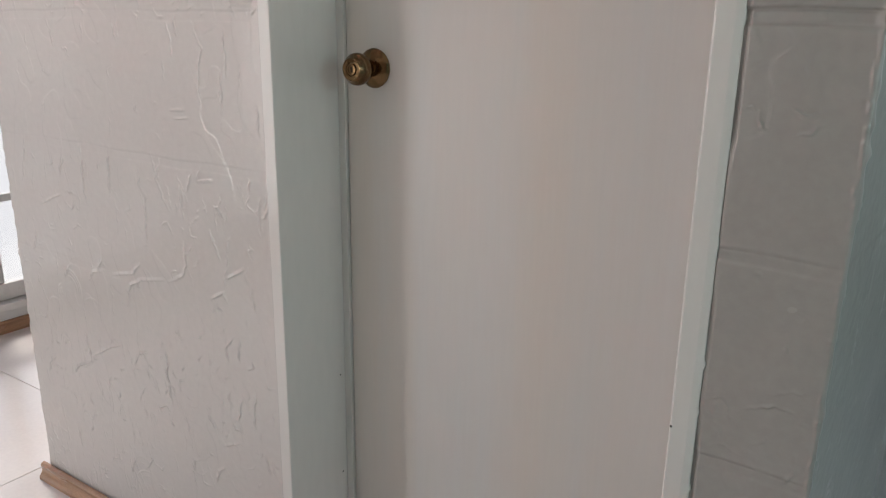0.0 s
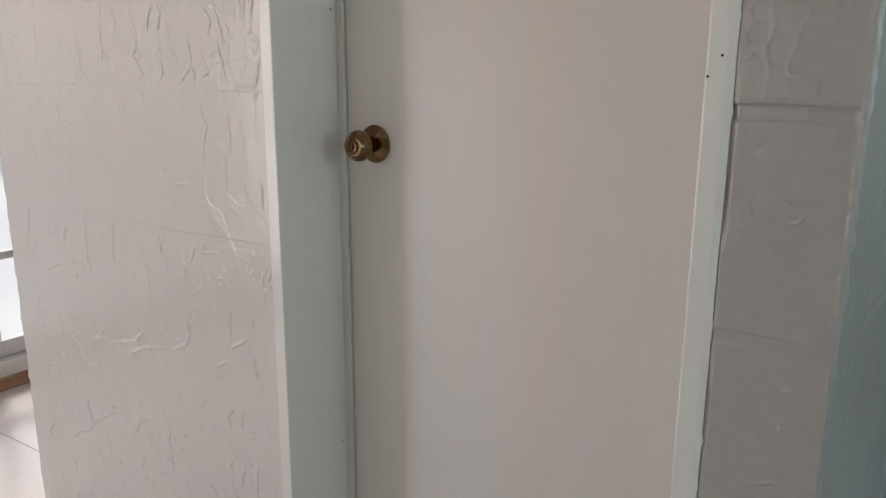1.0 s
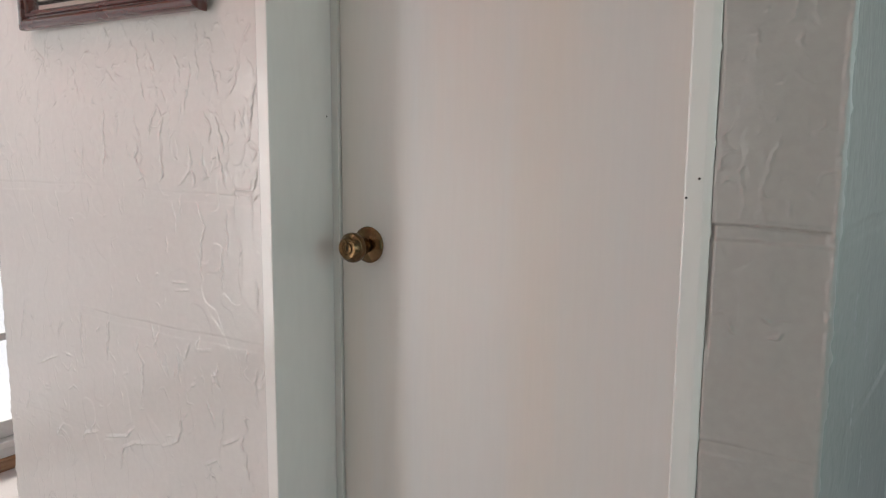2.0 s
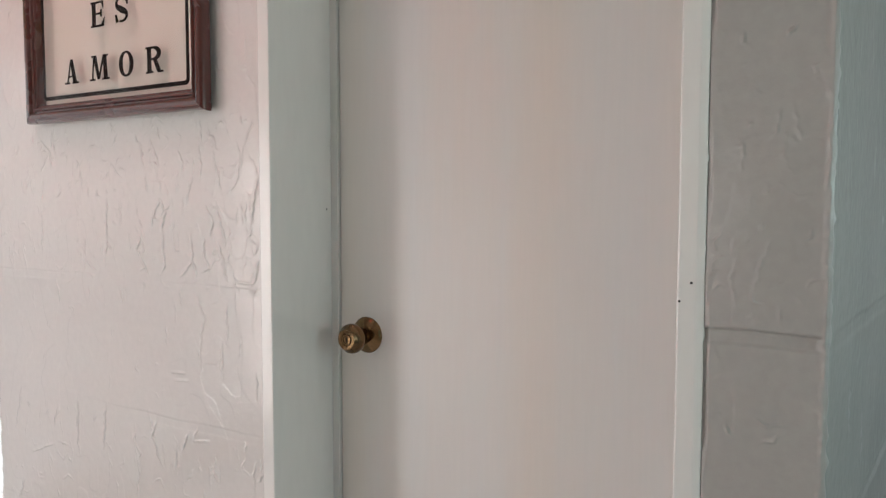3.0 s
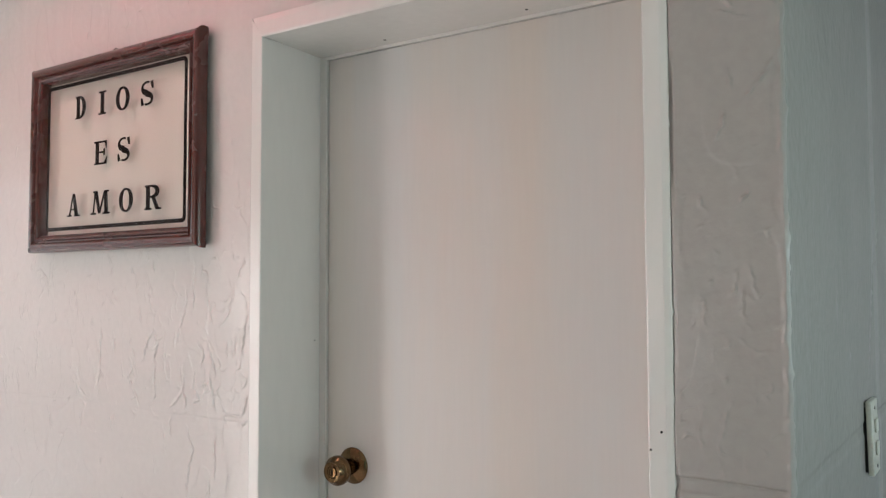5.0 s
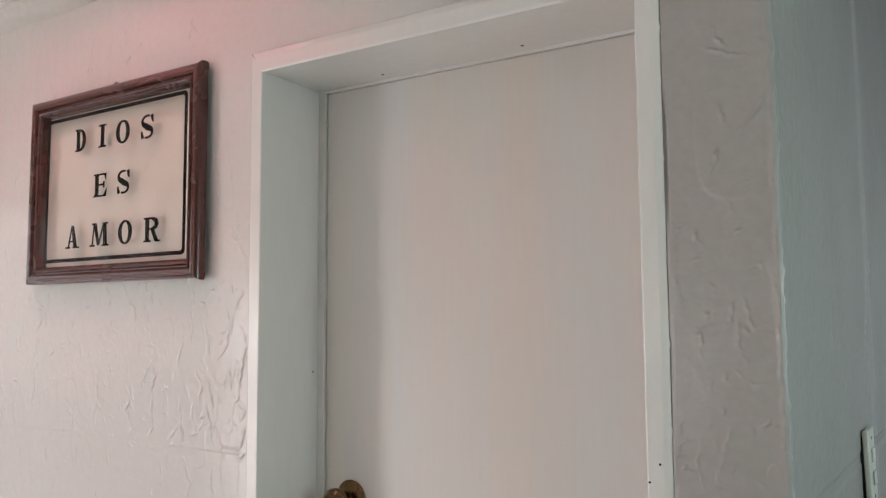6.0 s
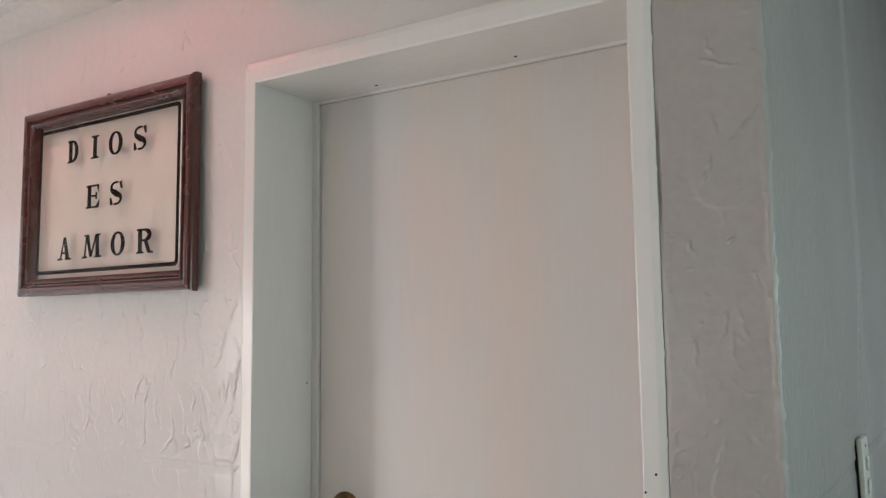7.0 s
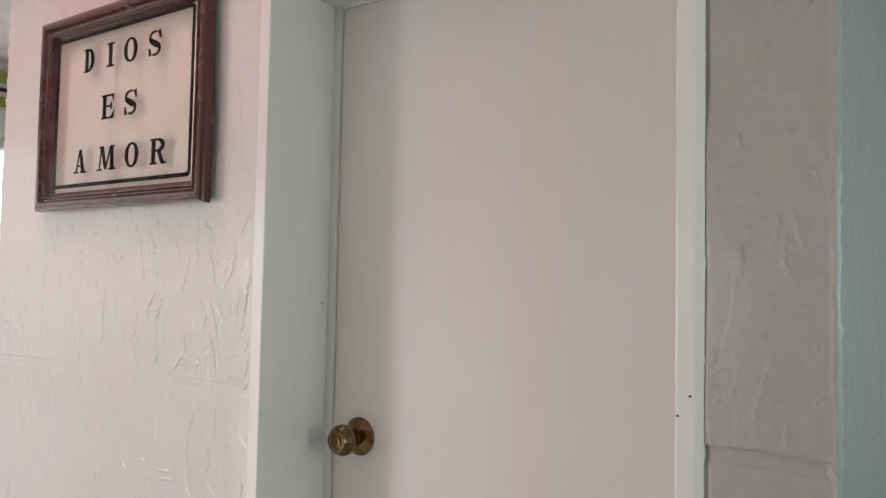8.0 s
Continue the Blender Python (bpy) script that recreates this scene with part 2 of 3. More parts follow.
        ragged = 0.72 + 0.28 * np.sin(along * 210 + shake[2]) * np.sin(along * 93 + shake[3])
        taper = np.clip(0.35 + along / total * 3, 0, 1) * np.clip(0.35 + (1 - along / total) * 3, 0, 1)
        H[j0:j1, i0:i1] += high * fall * ragged * taper

    for run, width, high in ridges:
        ridge(run, width, high)
    for st in strokes:
        x0, z0, x1, z1 = st
        L = math.hypot(x1 - x0, z1 - z0)
        stroke(x0, z0, x1, z1, rng.uniform(-0.22, 0.22) * L, rng.uniform(0.0018, 0.0028), rng.uniform(0.0020, 0.0034) * (1.5 if x0 > 0.76 else 0.75 if z0 > 1.6 else 1.0))
    # drips and upright ridges, crescents of the knife, small dabs; thicker in some courses than in others
    for k in range(count):
        x, z = rng.uniform(U0, U1), rng.uniform(V0, V1)
        lump = 0.55 + 0.45 * math.sin(x * 7.1 + 1.3 * math.sin(z * 5.0)) * math.sin(z * 6.3 + 0.7)
        course = 1.7 if z < 0.55 else 0.7 if z < 0.96 else 0.08 if z < 1.26 else 2.4 if z < 1.60 else 0.5 if z < 1.75 else 0.10
        if x > 0.7:
            course *= 0.85
        if rng.uniform() > (lump + 0.12) * course:
            continue
        kind = k % 5
        if kind == 4:
            continue
        if kind == 0:
            a, L, bend, w, h = rng.normal(math.pi / 2 + 0.12, 0.22), rng.uniform(0.02, 0.07), rng.uniform(-0.15, 0.15), rng.uniform(0.0016, 0.0026), rng.uniform(0.0005, 0.0013)
        elif kind == 1:
            a, L, bend, w, h = rng.uniform(0, math.pi), rng.uniform(0.012, 0.04), rng.uniform(-0.5, 0.5), rng.uniform(0.0016, 0.0028), rng.uniform(0.0007, 0.0021)
        else:
            a, L, bend, w, h = rng.uniform(0, math.pi), rng.uniform(0.004, 0.014), rng.uniform(-0.4, 0.4), rng.uniform(0.0018, 0.003), rng.uniform(0.0004, 0.0014)
        stroke(x, z, x + L * math.cos(a), z + L * math.sin(a), bend * L, w, h * (1.75 if kind == 0 and 1.26 < z < 1.56 or kind < 2 and z < 0.96 else 1.4) * amount)
    # sweeps of the float: nested arcs
    for _ in range(int(130 * amount)):
        x, z, R = rng.uniform(U0, U1), rng.uniform(V0, V1), rng.uniform(0.018, 0.07)
        if z > 0.62 or rng.uniform() < 0.45:
            continue
        i0, i1 = np.searchsorted(u, (x - R - 0.03, x + R + 0.03))
        j0, j1 = np.searchsorted(v, (z - R - 0.03, z + R + 0.03))
        if i1 - i0 < 3 or j1 - j0 < 3:
            continue
        X, Z = UU[j0:j1, i0:i1] - x, (VV[j0:j1, i0:i1] - z) * rng.uniform(0.65, 1.0)
        rad, turn = np.hypot(X, Z), np.angle(np.exp(1j * (np.arctan2(Z, X) - rng.uniform(0.2, 2.9))))
        window = 1 / (1 + np.exp(np.minimum(60, (np.abs(turn) - rng.uniform(0.5, 1.5)) / 0.12)))
        for ring_no in range(rng.integers(1, 4)):
            q = rad - (R - ring_no * rng.uniform(0.006, 0.011))
            H[j0:j1, i0:i1] += rng.uniform(0.0006, 0.0018) * window * np.where(q > 0, np.exp(-(q / 0.0014) ** 2), np.exp(q / 0.005))
    if flat:
        H[(UU > flat[0]) & (UU < flat[1]) & (VV > flat[2]) & (VV < flat[3])] *= 0.1
    if groove:
        H += 0.0095 / (1 + np.exp(np.clip((groove - 0.004 - UU) / 0.001, -60, 60)))
        H -= 0.006 * np.exp(-((UU - groove) / 0.0020) ** 2) * np.clip(0.4 + 1.2 * np.sin(VV * 17) * np.sin(VV * 5.1 + 2), 0, 1)
    # worn, rounded ends at free corners, with beads of paint along the edge
    for side, edge in ((0, U0), (1, U1)):
        if corner[side]:
            d = np.abs(UU - edge)
            t = np.clip(d / 0.016, 0, 1)
            base = 0.0095 if groove and side else 0.0
            H = base + (H - base) * t * t * (3 - 2 * t)
            for _ in range(230):
                z, r = rng.uniform(V0, V1), rng.uniform(0.0014, 0.0032)
                j0, j1 = np.searchsorted(v, (z - 0.03, z + 0.03))
                H[j0:j1] += rng.uniform(0.0005, 0.0019) * np.exp(-((d[j0:j1] - rng.uniform(0.002, 0.007)) / r) ** 2 - ((VV[j0:j1] - z) / rng.uniform(0.002, 0.012)) ** 2)
            r = corner[side]
            t = np.clip(1 - d / r, 0, 1)
            H -= r * (1 - np.sqrt(np.maximum(0, 1 - t * t)))
    return u, v, np.maximum(H, -0.011)


def relief_mesh(name, grid, place, out, mat, hole=None, bodies=()):
    """The grid of heights as a mesh; place(u, v) gives the flat point, out the way it stands proud."""
    u, v, H = grid
    nu, nv = len(u), len(v)
    UU, VV = np.meshgrid(u, v)
    P = place(UU, VV) + H[..., None] * np.array(out)
    idx = np.arange(nu * nv).reshape(nv, nu)
    quads = np.stack([idx[:-1, :-1], idx[:-1, 1:], idx[1:, 1:], idx[1:, :-1]], -1).reshape(-1, 4)
    if hole:
        cu, cv = (UU[:-1, :-1] + UU[1:, 1:]).ravel() / 2, (VV[:-1, :-1] + VV[1:, 1:]).ravel() / 2
        quads = quads[~((cu > hole[0]) & (cu < hole[1]) & (cv < hole[2]))]
    used = np.unique(quads)
    remap = np.zeros(nu * nv, int)
    remap[used] = np.arange(len(used))
    me = bpy.data.meshes.new(name)
    verts, faces = P.reshape(-1, 3)[used].tolist(), remap[quads].tolist()
    smooth = len(faces)
    for ring_xy, z0, z1 in bodies:
        n, k = len(ring_xy), len(verts)
        verts += [(x, y, z0) for x, y in ring_xy] + [(x, y, z1) for x, y in ring_xy]
        faces += [list(range(k + n - 1, k - 1, -1)), list(range(k + n, k + 2 * n))]
        faces += [[k + i, k + (i + 1) % n, k + n + (i + 1) % n, k + n + i] for i in range(n)]
    me.from_pydata(verts, [], faces)
    me.polygons.foreach_set("use_smooth", [i < smooth for i in range(len(me.polygons))])
    me.materials.append(mat)
    return me


# ---- the door wall ----
CEIL = 2.325
LEFT, RIGHT = -0.975, 0.921
# ridges of the trowel, course by course, as (x, z) runs on the wall
drips_high = [(-0.759, 1.586, -0.717, 1.553, -0.706, 1.511), (-0.718, 1.544, -0.753, 1.504), (-0.588, 1.538, -0.595, 1.492, -0.582, 1.456), (-0.811, 1.496, -0.818,
    1.460), (-0.484, 1.522, -0.461, 1.498, -0.448, 1.486), (-0.380, 1.559, -0.370, 1.502), (-0.341, 1.554, -0.321, 1.506), (-0.265, 1.542, -0.247, 1.514), (-0.200, 1.560,
    -0.195, 1.512, -0.197, 1.480), (-0.215, 1.502, -0.230, 1.465, -0.241, 1.422), (-0.085, 1.598, -0.077, 1.582), (-0.054, 1.581, -0.070, 1.547), (-0.092, 1.548, -0.083,
    1.515, -0.094, 1.477, -0.115, 1.452), (-0.306, 1.472, -0.296, 1.450), (-0.367, 1.491, -0.359, 1.451), (-0.456, 1.436, -0.455, 1.382), (-0.098, 1.426, -0.095, 1.396),
    (-0.083, 1.431, -0.081, 1.394), (-0.071, 1.436, -0.074, 1.400)]
flakes_deep = [(-0.499, 1.442, -0.506, 1.370, -0.502, 1.346, -0.520, 1.309), (-0.402, 1.383, -0.387, 1.357, -0.402, 1.336, -0.387, 1.313, -0.373, 1.299, -0.370, 1.276),
    (-0.321, 1.442, -0.347, 1.400, -0.354, 1.377), (-0.321, 1.442, -0.305, 1.411, -0.322, 1.372), (-0.317, 1.366, -0.315, 1.332, -0.313, 1.303, -0.323, 1.286), (-0.228,
    1.367, -0.226, 1.317, -0.215, 1.304, -0.221, 1.286), (-0.226, 1.317, -0.244, 1.300, -0.264, 1.285), (-0.192, 1.335, -0.177, 1.305, -0.199, 1.296), (-0.180, 1.426,
    -0.163, 1.396, -0.170, 1.373), (-0.152, 1.421, -0.135, 1.384, -0.130, 1.354), (-0.147, 1.360, -0.138, 1.320, -0.128, 1.288), (-0.040, 1.475, -0.052, 1.435, -0.054,
    1.399), (-0.039, 1.322, -0.056, 1.282)]
flakes_small = [(-0.502, 1.346, -0.490, 1.332), (-0.387, 1.357, -0.376, 1.339, -0.384, 1.325), (-0.373, 1.299, -0.396, 1.289), (-0.173, 1.335, -0.153, 1.341, -0.145,
    1.325, -0.157, 1.321), (-0.056, 1.282, -0.109, 1.284), (-0.586, 1.357, -0.587, 1.282), (-0.747, 1.407, -0.753, 1.316), (-0.551, 1.283, -0.580, 1.307), (-0.324, 1.589,
    -0.322, 1.564), (-0.478, 1.607, -0.472, 1.584)]
marks_middle = [(-0.701, 1.252, -0.686, 1.200), (-0.572, 1.245, -0.569, 1.214), (-0.463, 1.250, -0.458, 1.216), (-0.265, 1.262, -0.263, 1.223), (-0.130, 1.239, -0.128,
    1.157), (-0.144, 1.155, -0.144, 1.088), (-0.313, 1.176, -0.310, 1.143), (-0.215, 1.251, -0.193, 1.207, -0.208, 1.150, -0.206, 1.092), (-0.094, 1.170, -0.094, 1.138),
    (-0.051, 1.109, -0.048, 1.055), (-0.298, 1.082, -0.254, 1.085), (-0.290, 1.066, -0.246, 1.071), (-0.894, 0.873, -0.878, 0.919, -0.862, 0.979)]
scallops = [(-0.626, 0.982, -0.632, 0.901, -0.627, 0.849), (-0.521, 0.987, -0.535, 0.881), (-0.422, 0.951, -0.422, 0.915, -0.406, 0.892, -0.418, 0.790), (-0.348, 0.981,
    -0.362, 0.934, -0.344, 0.900, -0.329, 0.876), (-0.290, 0.931, -0.285, 0.867), (-0.248, 0.959, -0.270, 0.922), (-0.822, 0.822, -0.734, 0.855), (-0.864, 0.744, -0.887,
    0.696), (-0.178, 0.906, -0.165, 0.874), (-0.206, 0.850, -0.192, 0.817, -0.181, 0.795), (-0.156, 0.835, -0.162, 0.787), (-0.097, 0.833, -0.091, 0.806), (-0.058, 0.934,
    -0.063, 0.906, -0.060, 0.862), (-0.042, 0.941, -0.045, 0.903), (-0.221, 0.974, -0.232, 0.950, -0.189, 0.957), (-0.085, 0.968, -0.084, 0.946), (-0.707, 0.952, -0.723,
    0.904)]
lips = [(-0.732, 0.680, -0.764, 0.645), (-0.597, 0.722, -0.614, 0.691), (-0.591, 0.693, -0.638, 0.681, -0.654, 0.659), (-0.451, 0.733, -0.482, 0.707, -0.559, 0.689),
    (-0.510, 0.626, -0.493, 0.678, -0.453, 0.697, -0.371, 0.713), (-0.292, 0.812, -0.290, 0.763, -0.302, 0.736, -0.352, 0.713), (-0.117, 0.784, -0.160, 0.758), (-0.095,
    0.753, -0.091, 0.707), (-0.216, 0.703, -0.180, 0.723, -0.170, 0.707), (-0.895, 0.357, -0.872, 0.396, -0.857, 0.405), (-0.696, 0.511, -0.693, 0.467, -0.685, 0.446),
    (-0.684, 0.451, -0.618, 0.489, -0.564, 0.511), (-0.780, 0.381, -0.754, 0.407, -0.687, 0.434), (-0.380, 0.534, -0.388, 0.490, -0.382, 0.449, -0.377, 0.416)]
curls_low = [(-0.460, 0.477, -0.455, 0.454), (-0.418, 0.381, -0.427, 0.390, -0.405, 0.403, -0.390, 0.393), (-0.389, 0.368, -0.380, 0.357), (-0.493, 0.507, -0.455, 0.521),
    (-0.510, 0.471, -0.494, 0.504), (-0.793, 0.222, -0.787, 0.165), (-0.178, 0.574, -0.184, 0.598, -0.160, 0.629), (-0.138, 0.635, -0.143, 0.583), (-0.142, 0.494, -0.155,
    0.450), (-0.098, 0.520, -0.107, 0.465, -0.104, 0.440), (-0.553, 0.206, -0.571, 0.168), (-0.323, 0.259, -0.319, 0.290, -0.299, 0.297), (-0.245, 0.259, -0.236, 0.291,
    -0.213, 0.307), (-0.119, 0.571, -0.101, 0.580, -0.101, 0.589), (-0.207, 0.365, -0.160, 0.388), (-0.256, 0.425, -0.231, 0.398), (-0.504, 0.200, -0.476, 0.241),
    (-0.075, 0.384, -0.070, 0.346)]
marks_top = [(-0.211, 2.154, -0.218, 2.162, -0.194, 2.132), (-0.217, 2.141, -0.218, 2.125), (-0.563, 2.134, -0.573, 2.112), (-0.417, 2.124, -0.424, 2.110), (-0.090,
    1.827, -0.086, 1.810), (0.115, 2.153, 0.118, 2.139)]
pier_strokes = [(0.894, 1.959, 0.912, 1.958), (0.875, 1.778, 0.913, 1.827), (0.854, 1.812, 0.857, 1.796), (0.870, 0.878, 0.874, 0.867),
                (0.838, 0.782, 0.884, 0.793), (0.887, 0.692, 0.899, 0.709), (0.805, 1.157, 0.814, 1.138), (0.841, 1.166, 0.871, 1.162),
                (0.851, 1.135, 0.870, 1.146), (0.913, 1.183, 0.921, 1.153), (0.913, 0.750, 0.912, 0.709), (0.836, 1.902, 0.884, 1.882), (0.850, 1.925, 0.862, 1.900),
                (0.848, 1.760, 0.838, 1.730), (0.815, 1.650, 0.820, 1.635), (0.866, 1.640, 0.875, 1.650), (0.905, 1.900, 0.920, 1.895)]
JOINTS = [(0.979, 0.009, 0.0036), (1.264, 0.0095, 0.0042), (0.692, 0.008, 0.0012), (0.405, 0.008, 0.0012)]
RIDGES = [(r, 0.0024, 0.0018) for r in drips_high] + [(r, 0.0030, 0.0029) for r in flakes_deep] + [(r, 0.0024, 0.0021) for r in flakes_small + marks_middle] \
    + [(r, 0.0028, 0.0026) for r in scallops] + [(r, 0.0032, 0.0034) for r in lips] + [(r, 0.0030, 0.0029) for r in curls_low] + [(r, 0.0022, 0.0024) for r in marks_top]
columns = np.concatenate([np.arange(LEFT, -0.016, 0.0014), np.linspace(-0.014, 0.754, 110), np.linspace(0.757, RIGHT, 88)])
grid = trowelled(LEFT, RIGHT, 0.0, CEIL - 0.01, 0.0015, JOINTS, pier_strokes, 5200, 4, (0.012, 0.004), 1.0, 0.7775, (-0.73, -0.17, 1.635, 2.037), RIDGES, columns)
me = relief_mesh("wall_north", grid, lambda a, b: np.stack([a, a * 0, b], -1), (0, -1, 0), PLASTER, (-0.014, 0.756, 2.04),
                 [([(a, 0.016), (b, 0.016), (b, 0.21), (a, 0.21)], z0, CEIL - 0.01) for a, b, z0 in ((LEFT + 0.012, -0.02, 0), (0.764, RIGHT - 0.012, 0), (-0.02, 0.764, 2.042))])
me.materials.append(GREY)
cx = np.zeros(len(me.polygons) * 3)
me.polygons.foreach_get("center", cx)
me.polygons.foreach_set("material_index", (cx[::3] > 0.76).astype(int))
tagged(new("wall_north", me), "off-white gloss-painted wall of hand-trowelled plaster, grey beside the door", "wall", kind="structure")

# the wall that turns off into the hall beside the door
SPLAY = 0.078
hl = math.hypot(1, SPLAY)
hall_dir, hall_out = (SPLAY / hl, 1 / hl), (1 / hl, -SPLAY / hl, 0)
hall_strokes = [(0.34, 1.52, 0.341, 1.47), (0.52, 1.66, 0.522, 1.63), (0.45, 1.42, 0.452, 1.40), (0.18, 1.19, 0.19, 1.10), (0.30, 1.12, 0.31, 1.04),
                (0.22, 1.02, 0.23, 0.95), (0.15, 0.88, 0.16, 0.80), (0.35, 0.9, 0.36, 0.82), (0.86, 1.75, 0.66, 1.33)]
HALL_LEN, HALL_CEIL = 2.6, 2.92
hall_columns = np.concatenate([np.arange(0.0, 0.03, 0.0016), np.arange(0.03, 0.80, 0.0034), np.linspace(0.82, HALL_LEN, 36)])
g2 = trowelled(0.0, HALL_LEN, 0.0, HALL_CEIL - 0.01, 0.0038, [(1.264, 0.011, 0.004), (0.979, 0.01, 0.004)], hall_strokes, 5200, 9, (0.004, 0), 0.45, columns=hall_columns)
u2, v2, H2 = g2
H2 += 0.006 / (1 + np.exp(-(u2[None, :] - 0.78) / 0.004))
q = [(RIGHT - 0.02 + 0.02 * hall_dir[0], 0.02), (RIGHT - 0.02 + HALL_LEN * hall_dir[0], HALL_LEN), (RIGHT - 0.14, HALL_LEN), (RIGHT - 0.14, 0.22), (RIGHT - 0.02, 0.22)]
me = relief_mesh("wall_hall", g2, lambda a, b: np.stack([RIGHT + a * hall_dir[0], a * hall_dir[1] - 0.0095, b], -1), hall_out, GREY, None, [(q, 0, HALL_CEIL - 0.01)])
wall_hall = tagged(new("wall_hall", me), "grey gloss-painted plaster wall of the hall", "wall", kind="structure")


# ---- the rest of the shell ----
def shell(name, label, mat, *boxes, category="wall"):
    bm = bmesh.new()
    for b in boxes:
        box(bm, *b)
    return tagged(new(name, mesh_of(name, bm, mat)), label, category, kind="structure")


X0, X1, Y0, Y1 = -2.15, 2.4, -3.2, 2.6
shell("wall_passage", "plain off-white wall of the side passage", PLAIN, (LEFT + 0.01, LEFT + 0.11, 0.215, Y1, 0, CEIL))
shell("wall_closet", "plain wall closing the space behind the door", PLAIN, (LEFT + 0.115, RIGHT - 0.145, 0.6, 0.7, 0, CEIL))
# closes the place out of view; teal only to colour its bounce
shell("wall_east", "unseen closing wall, coloured teal to tint the light it bounces", TEAL_TINT, (X1, X1 + 0.15, Y0 - 0.15, -1.25, -0.05, HALL_CEIL), (X1, X1 + 0.15, -0.25, 0.7, -0.05, HALL_CEIL), (X1, X1 + 0.15, 1.6, Y1 + 0.15, -0.05, HALL_CEIL),
      *[(X1, X1 + 0.15, y, y + w, z0, z1) for y, w in ((-1.25, 1.0), (0.7, 0.9)) for z0, z1 in ((-0.05, 0.75), (1.95, HALL_CEIL))])
shell("wall_south", "unseen plain beige wall with an opening for the added window", BEIGE, (X0 - 0.15, -0.95, Y0 - 0.15, Y0, -0.05, CEIL), (-0.05, X1, Y0 - 0.15, Y0, -0.05, CEIL),
      (-0.95, -0.05, Y0 - 0.15, Y0, -0.05, 0.25), (-0.95, -0.05, Y0 - 0.15, Y0, 2.2, CEIL))
shell("wall_far", "plain off-white wall at the hall's end", PLAIN, (X0 - 0.15, X1, Y1, Y1 + 0.15, -0.05, HALL_CEIL))
WY0, WY1, WZ0, WZ1 = -2.7935, 1.19, 0.10, 2.02
shell("wall_west", "white wall around the tall windows", PVC, (X0 - 0.15, X0, Y0, WY0, -0.05, CEIL), (X0 - 0.15, X0, WY1, Y1, -0.05, CEIL),
      (X0 - 0.15, X0, WY0, WY1, -0.05, WZ0), (X0 - 0.15, X0, WY0, WY1, WZ1, CEIL))
# unseen opening and shaft, added to throw pink light on the wall below
SX0, SX1, SY0, SY1, STOP = -0.86, -0.18, -0.86, -0.17, 3.12
shell("ceiling", "rough white stippled ceiling with an added opening for the pink fill light", CEILING, (X0 - 0.3, SX0, Y0 - 0.3, 0.35, CEIL, CEIL + 0.12), (SX1, X1 + 0.3, Y0 - 0.3, 0.35, CEIL, CEIL + 0.12),
      (SX0, SX1, Y0 - 0.3, SY0, CEIL, CEIL + 0.12), (SX0, SX1, SY1, 0.35, CEIL, CEIL + 0.12), (X0 - 0.3, 0.85, 0.35, Y1 + 0.3, CEIL, CEIL + 0.12),
      (0.80, X1 + 0.3, 0.30, 0.35, CEIL + 0.12, HALL_CEIL), (0.80, X1 + 0.3, 0.30, Y1 + 0.3, HALL_CEIL, HALL_CEIL + 0.12), category="ceiling")
shell("skylight_shaft", "unseen added shaft, pink to tint the light on the upper wall", PINK_TINT, (SX0 - 0.06, SX0, SY0 - 0.06, SY1 + 0.06, CEIL + 0.122, STOP), (SX1, SX1 + 0.06, SY0 - 0.06, SY1 + 0.06, CEIL + 0.122, STOP),
      (SX0, SX1, SY0 - 0.06, SY0, CEIL + 0.122, STOP), (SX0, SX1, SY1, SY1 + 0.06, CEIL + 0.122, STOP), category="skylight")
shell("skylight_panel", "unseen white lid over the added shaft", PVC, (SX0 - 0.08, SX1 + 0.08, SY0 - 0.08, SY1 + 0.08, STOP + 0.002, STOP + 0.03), category="skylight")
shell("ground", "plain outdoor ground", GROUND, (-400, 400, -400, 400, -0.6, -0.3), category="ground")

glow = bpy.data.materials.new("bright_overcast_distance")
glow.use_nodes = True
gb = glow.node_tree.nodes["Principled BSDF"]
gb.inputs["Base Color"].default_value = (0, 0, 0, 1)
gb.inputs["Emission Color"].default_value, gb.inputs["Emission Strength"].default_value = (0.93, 0.97, 1.0, 1), 1.25
shell("backdrop", "plain bright sky beyond the windows", glow, (-16.1, -16.0, -30, 30, -0.3, 6.5), category="backdrop")

# cove along the top of the door wall
cove = [(0, 0), (0.004, 0.006), (0.016, 0.012), (0.030, 0.024), (0.040, 0.040), (0.043, 0.046), (0, 0.046)]
bm = bmesh.new()
rail(bm, (LEFT - 0.04, 0.012, 2.279), (RIGHT, 0.012, 2.279), (0, -1, 0), (0, 0, 1), [(0, 0)] + [(u + 0.014, v) for u, v in cove[1:-1]] + [(0, 0.046)], (0, 0))
tagged(new("cornice", mesh_of("cornice", bm, PLAIN, 40)), "white painted cove along the ceiling", "trim", kind="structure")

# floor: a screed with tiles
floor = shell("floor", "pale glossy floor tiles with thin grout", GROUT, (X0 - 0.3, X1 + 0.3, Y0 - 0.3, Y1 + 0.3, -0.06, -0.004), category="floor")

# baseboards
skirt = [(0, 0), (0.020, 0), (0.020, 0.010), (0.0165, 0.014), (0.0115, 0.021), (0.0095, 0.032), (0.0115, 0.038), (0.0125, 0.043), (0.0095, 0.048), (0.004, 0.050), (0, 0.050)]


def baseboard(name, start, end, out, label):
    bm = rail(bmesh.new(), start, end, out, (0, 0, 1), skirt, (0, 0))
    return tagged(new(name, mesh_of(name, bm, SKIRTING, 40)), label, "baseboard", kind="structure")


